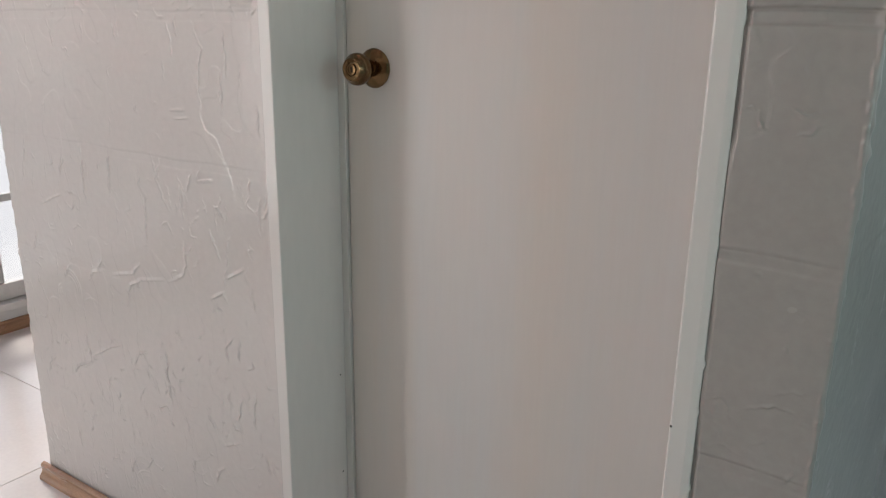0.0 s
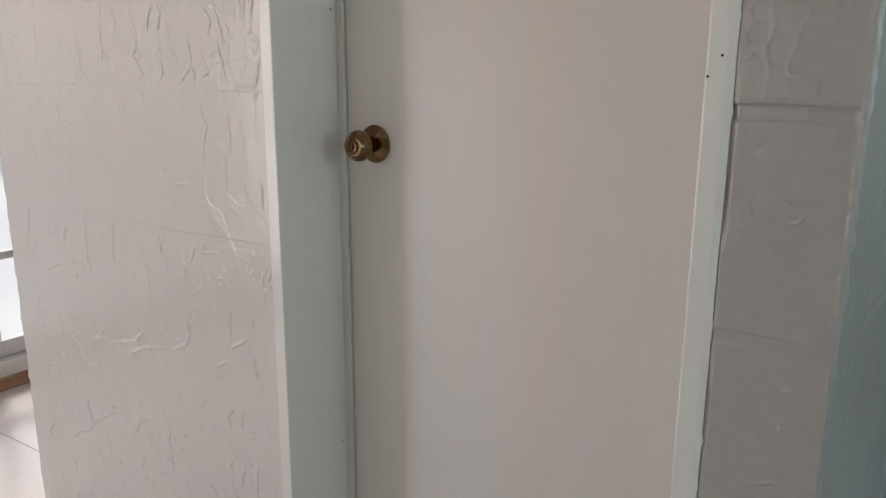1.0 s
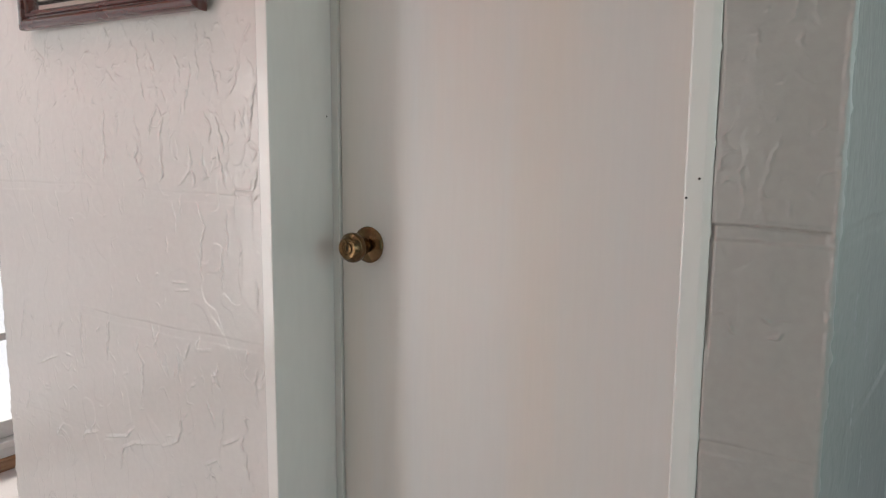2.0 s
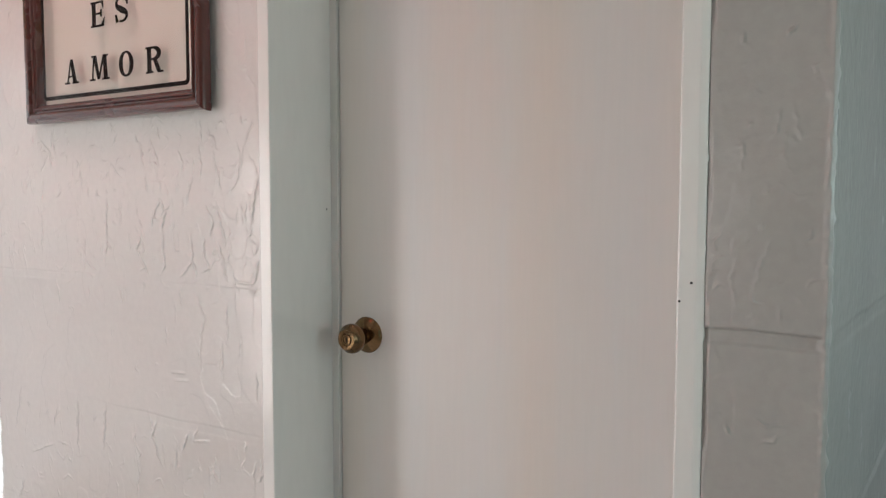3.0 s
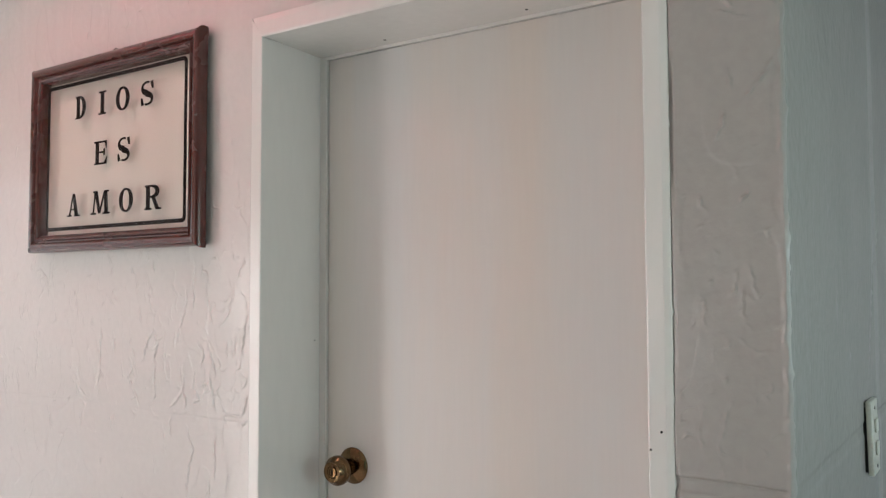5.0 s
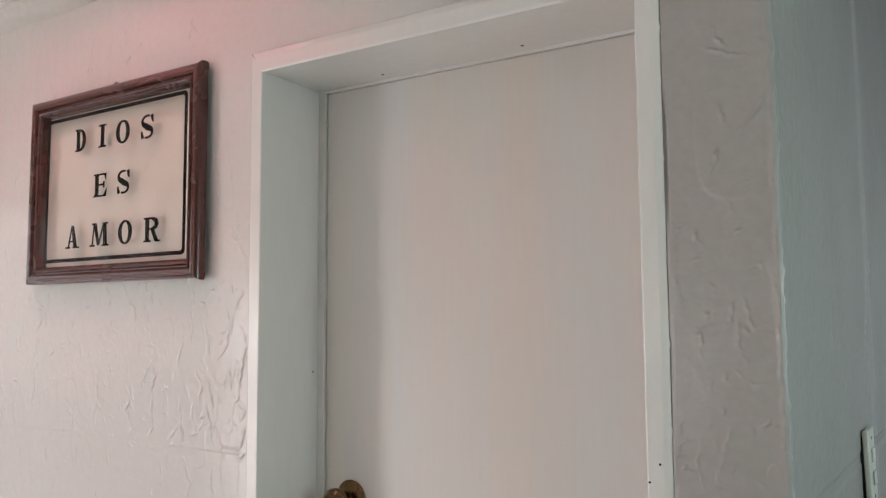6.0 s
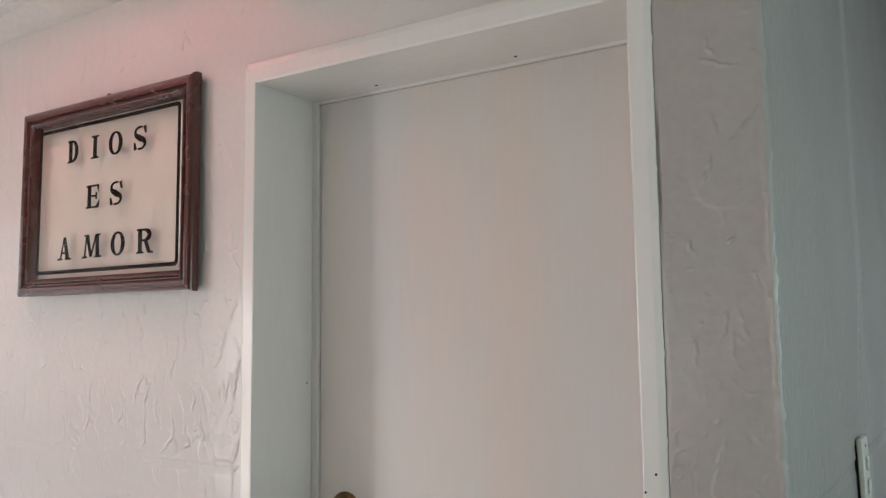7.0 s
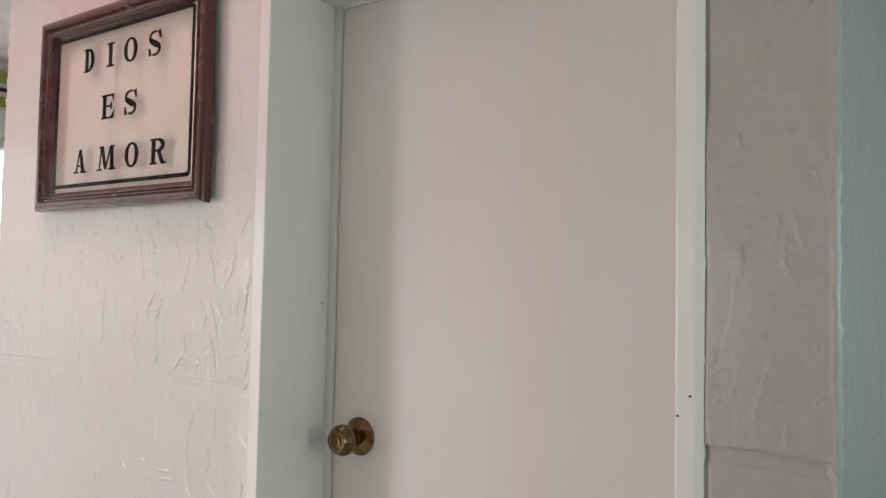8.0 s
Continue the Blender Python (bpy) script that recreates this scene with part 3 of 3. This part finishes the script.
baseboard("baseboard", (LEFT - 0.018, -0.004, 0), (-0.045, -0.004, 0), (0, -1, 0), "varnished brown wooden baseboard on the plaster wall")
baseboard("baseboard", (0.785, -0.004, 0), (RIGHT, -0.004, 0), (0, -1, 0), "varnished brown wooden baseboard beside the door")
baseboard("baseboard", (X0 + 0.001, Y0, 0), (X0 + 0.001, Y1, 0), (1, 0, 0), "varnished brown wooden baseboard under the windows")

# ---- door and its frame ----
DY = 0.163
door = tagged(new("door_1", mesh_of("door_1", boxed(0.0218, 0.7270, DY, DY + 0.035, 0.008, 2.0060, bevel=0.0012), DOOR, 40)),
              "flat white painted door, closed, with a brass knob", "door", kind="structure")
frame_ob = tagged(new("door_frame"), "white gloss-painted wooden door frame with mitred casing", "door frame", kind="structure")
IN_L, IN_R, IN_T = 0.004, 0.739, 2.012
# outer edge, chamfered caulked margin, flat face, tightly rounded inner edge
casing = [(0.0, -0.006), (0.0, 0.0085), (0.0003, 0.0093), (0.0010, 0.0098), (0.0014, 0.0099), (0.0093, 0.0122), (0.0098, 0.0123), (0.0102, 0.0124), (0.0106, 0.0124), (0.0312, 0.0134), (0.0316, 0.0134),
          (0.0331, 0.0131), (0.0343, 0.0123), (0.0349, 0.0111), (0.0350, 0.0107), (0.0350, 0.0095), (0.035, -0.006)]
narrow = [(0.0, -0.006), (0.0, 0.0090), (0.0002, 0.0103), (0.0009, 0.0117), (0.0022, 0.0127), (0.0036, 0.0131), (0.0041, 0.0131), (0.0272, 0.0135), (0.0276, 0.0135), (0.0288, 0.0132), (0.0297, 0.0123),
          (0.0300, 0.0111), (0.0300, 0.0107), (0.0300, 0.0095), (0.030, -0.006)]
part("left_casing", rail(bmesh.new(), (IN_L - 0.030, 0, 0), (IN_L - 0.030, 0, IN_T + 0.042), (1, 0, 0), (0, -1, 0), narrow, (0, 1.4), 420, 0.0010, 3.1), TRIM, frame_ob, smooth=50)
part("right_casing", rail(bmesh.new(), (IN_R + 0.035, 0, 0), (IN_R + 0.035, 0, IN_T + 0.042), (-1, 0, 0), (0, -1, 0), casing, (0, 1.2), 520, 0.0024, 8.4), TRIM, frame_ob, smooth=50)
top = [(u * 1.2, v) for u, v in casing]
part("head_casing", rail(bmesh.new(), (IN_L - 0.030, 0, IN_T + 0.042), (IN_R + 0.035, 0, IN_T + 0.042), (0, 0, -1), (0, -1, 0), top, (0.7143, 0.8333), 60, 0.001, 5.2), TRIM, frame_ob, smooth=50)
part("left_jamb", boxed(IN_L - 0.022, IN_L - 0.0005, 0.004, 0.1565, 0, IN_T + 0.02, bevel=0.0004), TRIM, frame_ob)
part("right_jamb", boxed(IN_R + 0.0005, IN_R + 0.022, 0.004, 0.1565, 0, IN_T + 0.02, bevel=0.0004), TRIM, frame_ob)
part("head_jamb", boxed(IN_L + 0.0005, IN_R - 0.0005, 0.004, 0.1565, IN_T + 0.0005, IN_T + 0.025, bevel=0.0004), TRIM, frame_ob)
part("left_stop", boxed(IN_L - 0.022, 0.0195, 0.1568, 0.2, 0, 2.03, bevel=0.0008), TRIM, frame_ob)
part("right_stop", boxed(0.729, IN_R + 0.022, 0.1568, 0.2, 0, 2.03, bevel=0.0008), TRIM, frame_ob)
part("head_stop", boxed(0.0205, 0.728, 0.1568, 0.2, 2.0068, 2.03, bevel=0.0008), TRIM, frame_ob)


def nail_hole(x, y, z, facing, r=0.0017):
    m = Matrix.Translation((x, y, z)) @ Vector(facing).to_track_quat("Z", "Y").to_matrix().to_4x4()
    part("nail_hole", lathe(bmesh.new(), [(r, -0.001), (r, 0.0004), (r * 0.6, 0.0007)], 10, m), DARK, frame_ob, "dark nail hole")


for z in (1.422, 0.539, 0.306):
    nail_hole(IN_L - 0.0005, 0.142, z, (1, 0, 0))
for x, z in ((0.758, 1.333), (0.743, 1.308), (0.742, 0.729)):
    nail_hole(x, -0.0133, z, (0, -1, 0))
for x in (0.19, 0.495):
    nail_hole(x, 0.13, IN_T + 0.0005, (0, 0, -1), 0.003)

# knob: rose, neck, ball with a flattened face, keyway
KX, KZ = 0.089, 1.174
km = Matrix.Translation((KX, DY, KZ)) @ pose(0, 0, 0, 90)
rose = part("rose", lathe(bmesh.new(), [(0.0355, 0), (0.036, 0.002), (0.034, 0.005), (0.027, 0.0085), (0.019, 0.0115), (0.0165, 0.0125)], 48, km), BRASS, door, "aged brass rose", smooth=40)
part("neck", lathe(bmesh.new(), [(0.0145, 0.011), (0.0145, 0.016), (0.0165, 0.0165), (0.0165, 0.024), (0.0135, 0.0245), (0.0125, 0.032), (0.015, 0.035)], 40, km), BRASS, door, smooth=35)
part("knob", lathe(bmesh.new(), [(0.013, 0.033), (0.0185, 0.0342), (0.0245, 0.0380), (0.0280, 0.0435), (0.0290, 0.0495), (0.0284, 0.0548), (0.0272, 0.0572), (0.0268, 0.0577), (0.0262, 0.0581),
                                 (0.0205, 0.0664), (0.0198, 0.0676), (0.0190, 0.0678), (0.0182, 0.0668), (0.0125, 0.0664), (0.0118, 0.0652)], 56, km), BRASS, door, "round aged brass knob", smooth=24)
part("lock_cylinder", lathe(bmesh.new(), [(0.0105, 0.060), (0.0105, 0.0672), (0.0098, 0.0682), (0.0072, 0.0682), (0.0066, 0.0668), (0.0062, 0.0668)], 36, km), BRASS, door, smooth=35)
part("keyway", boxed(KX - 0.0012, KX + 0.0012, DY - 0.0673, DY - 0.0655, KZ - 0.0048, KZ + 0.0048), DARK, door, "dark keyhole slot")

# ---- framed glass sign ----
FX0, FX1, FZ0, FZ1 = -0.752, -0.148, 1.6145, 2.0575
sign = tagged(new("framed_sign"), "mahogany-framed glass sign with black letters, hung on the plaster wall", "picture frame")
sign.location = (FX0, 0, FZ0)
bpy.context.view_layer.update()
prof = [(0.014, -0.004), (0, 0.009), (0, 0.020), (0.002, 0.026), (0.007, 0.0300), (0.014, 0.0315), (0.020, 0.0300), (0.0225, 0.0255), (0.0235, 0.0230), (0.026, 0.0230), (0.0275, 0.0265), (0.031, 0.0280),
        (0.0340, 0.0265), (0.0350, 0.0225), (0.0365, 0.0220), (0.0385, 0.0230), (0.0395, 0.0215), (0.0400, 0.0200), (0.0400, -0.004)]
FOUT = -0.003
part("left_rail", rail(bmesh.new(), (FX0, FOUT, FZ0), (FX0, FOUT, FZ1), (1, 0, 0), (0, -1, 0), prof), WOOD, sign, smooth=45)
part("right_rail", rail(bmesh.new(), (FX1, FOUT - 0.0012, FZ0 - 0.004), (FX1, FOUT - 0.0012, FZ1 + 0.002), (-1, 0, 0), (0, -1, 0), prof, (0.9, 0.95)), WOOD, sign, smooth=45)
part("bottom_rail", rail(bmesh.new(), (FX0, FOUT, FZ0), (FX1, FOUT, FZ0), (0, 0, 1), (0, -1, 0), prof), WOOD, sign, smooth=45)
part("top_rail", rail(bmesh.new(), (FX0, FOUT, FZ1), (FX1, FOUT, FZ1), (0, 0, -1), (0, -1, 0), prof), WOOD, sign, smooth=45)
GY = -0.0236
part("backing", boxed(FX0 + 0.03, FX1 - 0.03, -0.0036, -0.0018, FZ0 + 0.03, FZ1 - 0.03), CARD, sign, "cream card backing")
part("glass", boxed(FX0 + 0.037, FX1 - 0.037, GY, GY + 0.003, FZ0 + 0.037, FZ1 - 0.037), GLASS, sign, "clear glass pane")


def ring(bm, x0, x1, z0, z1, w, r, y0, y1):
    """A flat rectangular line with rounded outer corners."""
    def loop(a, b, c, d, r):
        out = []
        for cx, cz, s in ((b - r, d - r, 0), (a + r, d - r, 90), (a + r, c + r, 180), (b - r, c + r, 270)):
            for k in range(6):
                an = radians(s + 18 * k)
                out.append((cx + r * math.cos(an), cz + r * math.sin(an)))
        return out
    A, B = loop(x0, x1, z0, z1, r), loop(x0 + w, x1 - w, z0 + w, z1 - w, max(r - w * 0.7, 0.002))
    rows = [[bm.verts.new((x, y, z)) for x, z in L] for L, y in ((A, y0), (B, y0), (B, y1), (A, y1))]
    for a, b in zip(rows, rows[1:] + rows[:1]):
        for i in range(len(A)):
            j = (i + 1) % len(A)
            bm.faces.new((a[i], a[j], b[j], b[i]))
    return bm


part("border_line", ring(bmesh.new(), -0.694, -0.200, 1.664, 2.008, 0.0085, 0.012, GY + 0.0032, GY + 0.0040), INK, sign, "black painted border line")


def bar(bm, *corners):
    """A flat polygon of the letter, a hair thick, from its corners in x and z."""
    front = [bm.verts.new((x, GY + 0.0032, z)) for x, z in corners]
    back = [bm.verts.new((x, GY + 0.0040, z)) for x, z in corners]
    bm.faces.new(front), bm.faces.new(back[::-1])
    for i in range(len(front)):
        j = (i + 1) % len(front)
        bm.faces.new((front[j], front[i], back[i], back[j]))


def sweep(bm, at, wide, steps=28):
    """A stroke of changing width along a curve."""
    pts = [at(k / steps) for k in range(steps + 1)]
    sides = []
    for k, (x, z) in enumerate(pts):
        (xa, za), (xb, zb) = pts[max(k - 1, 0)], pts[min(k + 1, steps)]
        n = math.hypot(xb - xa, zb - za)
        w = wide(k / steps) / 2
        sides.append(((x - (zb - za) / n * w, z + (xb - xa) / n * w), (x + (zb - za) / n * w, z - (xb - xa) / n * w)))
    for (p, q), (r, t) in zip(sides, sides[1:]):
        bar(bm, p, q, t, r)


def letter(ch, x0, x1, z0, z1):
    """One bold old-style capital: heavy stems, thin joins, slab serifs."""
    bm = bmesh.new()
    w, h, heavy, thin, slab = x1 - x0, z1 - z0, 0.0125, 0.0046, 0.0042

    def stem(x, width=heavy, a=z0, b=z1):
        bar(bm, (x, a), (x + width, a), (x + width, b), (x, b))

    def serif(a, b, up):
        stem(a, b - a, z1 - slab if up else z0, z1 if up else z0 + slab)

    def bowl(cx, cz, rx, rz, start, end):
        sweep(bm, lambda q: (cx + rx * math.sin(start + (end - start) * q), cz + rz * math.cos(start + (end - start) * q)),
              lambda q: thin + (heavy - thin) * abs(math.sin(start + (end - start) * q)) ** 1.6)

    if ch == "I":
        stem(x0 + w / 2 - heavy / 2), serif(x0, x1, 0), serif(x0, x1, 1)
    elif ch == "O":
        bowl((x0 + x1) / 2, (z0 + z1) / 2, w / 2 - heavy / 2, h / 2 - thin / 2, 0, math.tau)
    elif ch == "D":
        stem(x0 + 0.005), serif(x0, x0 + 0.4 * w, 0), serif(x0, x0 + 0.4 * w, 1)
        bowl(x0 + 0.36 * w, (z0 + z1) / 2, 0.64 * w - heavy / 2, h / 2 - thin / 2, 0, math.pi)
    elif ch == "E":
        stem(x0 + 0.005), serif(x0, x1 - 0.004, 0), serif(x0, x1 - 0.004, 1), stem(x0 + 0.4 * w, 0.34 * w, z0 + 0.48 * h, z0 + 0.56 * h)
        stem(x0 + 0.70 * w, 0.005, z0 + 0.38 * h, z0 + 0.66 * h)
        bar(bm, (x1 - 0.010, z1 - slab), (x1 - 0.004, z1 - 0.34 * h), (x1 - 0.003, z1)), bar(bm, (x1 - 0.012, z0 + slab), (x1 - 0.003, z0), (x1, z0 + 0.36 * h))
    elif ch == "A":
        bar(bm, (x0 + 0.14 * w, z0), (x0 + 0.25 * w, z0), (x0 + 0.50 * w, z1), (x0 + 0.42 * w, z1))
        bar(bm, (x1 - 0.40 * w, z0), (x1 - 0.12 * w, z0), (x0 + 0.58 * w, z1), (x0 + 0.40 * w, z1))
        stem(x0 + 0.26 * w, 0.34 * w, z0 + 0.27 * h, z0 + 0.345 * h), serif(x0, x0 + 0.36 * w, 0), serif(x1 - 0.46 * w, x1, 0)
    elif ch == "M":
        bar(bm, (x0 + 0.10 * w, z0), (x0 + 0.17 * w, z0), (x0 + 0.26 * w, z1), (x0 + 0.20 * w, z1))
        bar(bm, (x0 + 0.40 * w, z0 + 0.04 * h), (x0 + 0.52 * w, z0 + 0.04 * h), (x0 + 0.35 * w, z1), (x0 + 0.17 * w, z1))
        bar(bm, (x0 + 0.42 * w, z0 + 0.04 * h), (x0 + 0.50 * w, z0 + 0.04 * h), (x0 + 0.77 * w, z1), (x0 + 0.69 * w, z1))
        bar(bm, (x1 - 0.28 * w, z0), (x1 - 0.09 * w, z0), (x1 - 0.15 * w, z1), (x1 - 0.32 * w, z1))
        serif(x0, x0 + 0.28 * w, 0), serif(x1 - 0.36 * w, x1, 0), serif(x0 + 0.10 * w, x0 + 0.3 * w, 1), serif(x1 - 0.3 * w, x1 - 0.06 * w, 1)
    elif ch == "R":
        stem(x0 + 0.005), serif(x0, x0 + 0.44 * w, 0), serif(x0, x0 + 0.42 * w, 1)
        bowl(x0 + 0.40 * w, z0 + 0.74 * h, 0.5 * w - heavy / 2, 0.26 * h - thin / 2, 0, math.pi)
        stem(x0 + 0.3 * w, 0.12 * w, z1 - thin, z1), stem(x0 + 0.3 * w, 0.12 * w, z0 + 0.48 * h, z0 + 0.48 * h + thin)
        bar(bm, (x1 - 0.32 * w, z0 + 0.02 * h), (x1 - 0.08 * w, z0), (x0 + 0.64 * w, z0 + 0.52 * h), (x0 + 0.42 * w, z0 + 0.52 * h)), serif(x1 - 0.28 * w, x1 + 0.02 * w, 0)
    elif ch == "S":
        cx, r = (x0 + x1) / 2, w / 2 - 0.006

        def spine(q):
            if q < 0.5:
                b = radians(65 + 205 * q / 0.5)
                return cx + r * math.cos(b), z0 + 0.745 * h + (0.255 * h - thin / 2) * math.sin(b)
            b = radians(90 - 205 * (q - 0.5) / 0.5)
            return cx + r * math.cos(b), z0 + 0.25 * h + (0.25 * h - thin / 2) * math.sin(b)

        sweep(bm, spine, lambda q: thin + (heavy * 1.05 - thin) * math.exp(-((q - 0.5) / 0.22) ** 2), 44)
        bar(bm, (x1 - 0.012, z1 - 0.05 * h), (x1 - 0.006, z1 - 0.33 * h), (x1 - 0.001, z1 - 0.33 * h), (x1 - 0.003, z1))
        bar(bm, (x0 + 0.012, z0 + 0.05 * h), (x0 + 0.006, z0 + 0.33 * h), (x0 + 0.001, z0 + 0.33 * h), (x0 + 0.003, z0))
    part("letter", bm, INK, sign, "black letter " + ch)


for ch, x0, x1, z0, z1 in (("D", -0.589, -0.549, 1.920, 1.973), ("I", -0.501, -0.474, 1.920, 1.973), ("O", -0.439, -0.391, 1.920, 1.973), ("S", -0.354, -0.310, 1.920, 1.973),
                           ("E", -0.514, -0.466, 1.807, 1.860), ("S", -0.431, -0.386, 1.807, 1.860),
                           ("A", -0.614, -0.563, 1.695, 1.748), ("M", -0.523, -0.454, 1.695, 1.748), ("O", -0.422, -0.374, 1.695, 1.748), ("R", -0.335, -0.282, 1.695, 1.748)):
    letter(ch, x0 + 0.004, x1 + 0.004, z0, z1)
bm = bmesh.new()
hook = Matrix.Translation((-0.451, -0.012, FZ1 + 0.003)) @ pose(0, 0, 0, 90)
for i in range(12):
    a0, a1 = i * math.tau / 12, (i + 1) * math.tau / 12
    rail(bm, hook @ Vector((0.006 * math.cos(a0), 0.006 * math.sin(a0), 0)), hook @ Vector((0.006 * math.cos(a1), 0.006 * math.sin(a1), 0)), (0, 1, 0),
         Vector((math.cos((a0 + a1) / 2), 0, math.sin((a0 + a1) / 2))), [(0, 0), (0.0018, 0), (0.0018, 0.0018), (0, 0.0018)], (0, 0))
box(bm, -0.458, -0.4545, -0.012, 0.004, FZ1 + 0.006, FZ1 + 0.0095)
part("hanger", bm, STEEL, sign, "small dark wire hanger on a nail")

# ---- light switch on the hall wall ----
switch = tagged(new("light_switch"), "aged ivory light switch plate hanging loose off the wall", "light switch")
sm = Matrix(((hall_dir[0], 0, hall_out[0], RIGHT + 0.592 * hall_dir[0]), (hall_dir[1], 0, hall_out[1], 0.592 * hall_dir[1] - 0.0095), (0, 1, 0, 1.176), (0, 0, 0, 1)))
switch.matrix_basis = sm @ pose(0, 0, 0.002, -1.2, -0.6, 0)
bpy.context.view_layer.update()


def on_switch(bm):
    bm.transform(switch.matrix_basis)
    return bm


part("plate", on_switch(boxed(0, 0.075, 0, 0.138, 0.0035, 0.0135, bevel=0.003, segs=3)), IVORY, switch, smooth=40)
# near-black block: the shade of the gap behind the plate, as colour
part("box_rim", on_switch(boxed(0.004, 0.069, 0.006, 0.126, -0.004, 0.003)), DARK, switch, "near-black block standing in for the shade behind the plate")
for z0 in (0.035, 0.077):
    part("rocker", on_switch(boxed(0.024, 0.051, z0, z0 + 0.026, 0.0138, 0.0175, bevel=0.002)), IVORY, switch)
for z0 in (0.014, 0.122):
    part("screw", on_switch(lathe(bmesh.new(), [(0.0035, 0.0132), (0.0035, 0.0142), (0.002, 0.0148)], 14, Matrix.Translation((0.0375, z0, 0)))), STEEL, switch)

# ---- tall windows ----
window = tagged(new("window_1"), "tall white-painted windows with daylight behind", "window", kind="structure")
part("window_sill", boxed(X0 - 0.14, X0 + 0.018, WY0, WY1, 0.092, 0.122, bevel=0.004), PVC, window)
part("bottom_rail", boxed(X0 - 0.09, X0 - 0.03, WY0, WY1, 0.1235, 0.195, bevel=0.004), PVC, window)
part("top_rail", boxed(X0 - 0.09, X0 - 0.03, WY0, WY1, 1.98, WZ1, bevel=0.004), PVC, window)
posts = [WY0 + 0.028 + k * 0.5435 for k in range(8)]
posts[6] = 0.497
for y in posts:
    part("mullion", boxed(X0 - 0.085, X0 - 0.035, y - 0.026, y + 0.026, 0.1965, 1.9785, bevel=0.004), PVC, window)
for a, b in zip(posts, posts[1:]):
    part("glazing_bar", boxed(X0 - 0.08, X0 - 0.04, a + 0.0275, b - 0.0275, 0.535, 0.567, bevel=0.003), PVC, window)
    for z0, z1 in ((0.196, 0.5345), (0.5675, 1.979)):
        pane = part("pane", boxed(X0 - 0.062, X0 - 0.058, a + 0.0275, b - 0.0275, z0, z1), GLASS, window)
        pane.visible_shadow = False
# unseen frame added around the side fill lamp
added_side_window = tagged(new("added_window_3"), "unseen white-painted side window, added around the teal fill lamp", "window", kind="structure")
for b in ((-1.25, -0.25, 0.75, 0.79), (-1.25, -0.25, 1.91, 1.95), (-1.25, -1.21, 0.791, 1.909), (-0.29, -0.25, 0.791, 1.909)):
    part("window_frame", boxed(X1 + 0.02, X1 + 0.05, b[0], b[1], b[2], b[3], bevel=0.003), PVC, added_side_window)
# unseen frame added around the hall fill lamp
added_hall_window = tagged(new("added_window_2"), "unseen white-painted hall window, added around the bluish fill lamp", "window", kind="structure")
for b in ((0.7, 1.6, 0.75, 0.79), (0.7, 1.6, 1.91, 1.95), (0.7, 0.74, 0.791, 1.909), (1.56, 1.6, 0.791, 1.909)):
    part("window_frame", boxed(X1 + 0.02, X1 + 0.05, b[0], b[1], b[2], b[3], bevel=0.003), PVC, added_hall_window)

# unseen frame added around the front fill lamp
added_south_window = tagged(new("added_window_4"), "unseen tall white-painted window, added around the front fill lamp", "window", kind="structure")
for b in ((-0.95, -0.05, 0.25, 0.29), (-0.95, -0.05, 2.16, 2.2), (-0.95, -0.91, 0.291, 2.159), (-0.09, -0.05, 0.291, 2.159)):
    part("window_frame", boxed(b[0], b[1], Y0 - 0.05, Y0 - 0.02, b[2], b[3], bevel=0.003), PVC, added_south_window)

# striped roller blind rolled up over the windows
blind = tagged(new("striped_blind"), "green and cream striped fabric blind, gathered above the window", "blind")
for i, (z0, z1, mat) in enumerate(((2.137, 2.176, GREEN), (2.177, 2.196, CREAM), (2.197, 2.212, WOOD), (2.213, 2.232, CREAM), (2.233, 2.279, GREEN))):
    bm = bmesh.new()
    n = 90
    rows = []
    for k in range(n + 1):
        y = WY0 + (WY1 - WY0) * k / n
        off = 0.035 + 0.006 * math.sin(k * 1.1)
        rows.append([bm.verts.new((X0 + o, y, z)) for o, z in ((off, z0), (off + 0.006, (z0 + z1) / 2), (off, z1), (off - 0.012, z1), (off - 0.012, z0))])
    for a, b in zip(rows, rows[1:]):
        for j in range(5):
            bm.faces.new((a[j], a[(j + 1) % 5], b[(j + 1) % 5], b[j]))
    bm.faces.new(rows[0]), bm.faces.new(rows[-1])
    part("stripe", bm, mat, blind, smooth=50)
part("head_rail", boxed(X0, X0 + 0.022, WY0, WY1, 2.13, 2.285, bevel=0.003), PVC, blind)

# ---- floor tiles ----
TX, TY = 1.2, 0.6
tile_mesh = mesh_of("tile", boxed(-TX / 2 + 0.0015, TX / 2 - 0.0015, -TY / 2 + 0.0015, TY / 2 - 0.0015, -0.0095, 0, bevel=0.001, segs=1), TILE)
for i in range(-1, 4):
    for j in range(-7, 5):
        t_ob = new("tile", tile_mesh)
        t_ob.parent = floor
        t_ob.location = (-1.05 + (i + 0.5) * TX, 0.275 + (j + 0.5) * TY, 0)
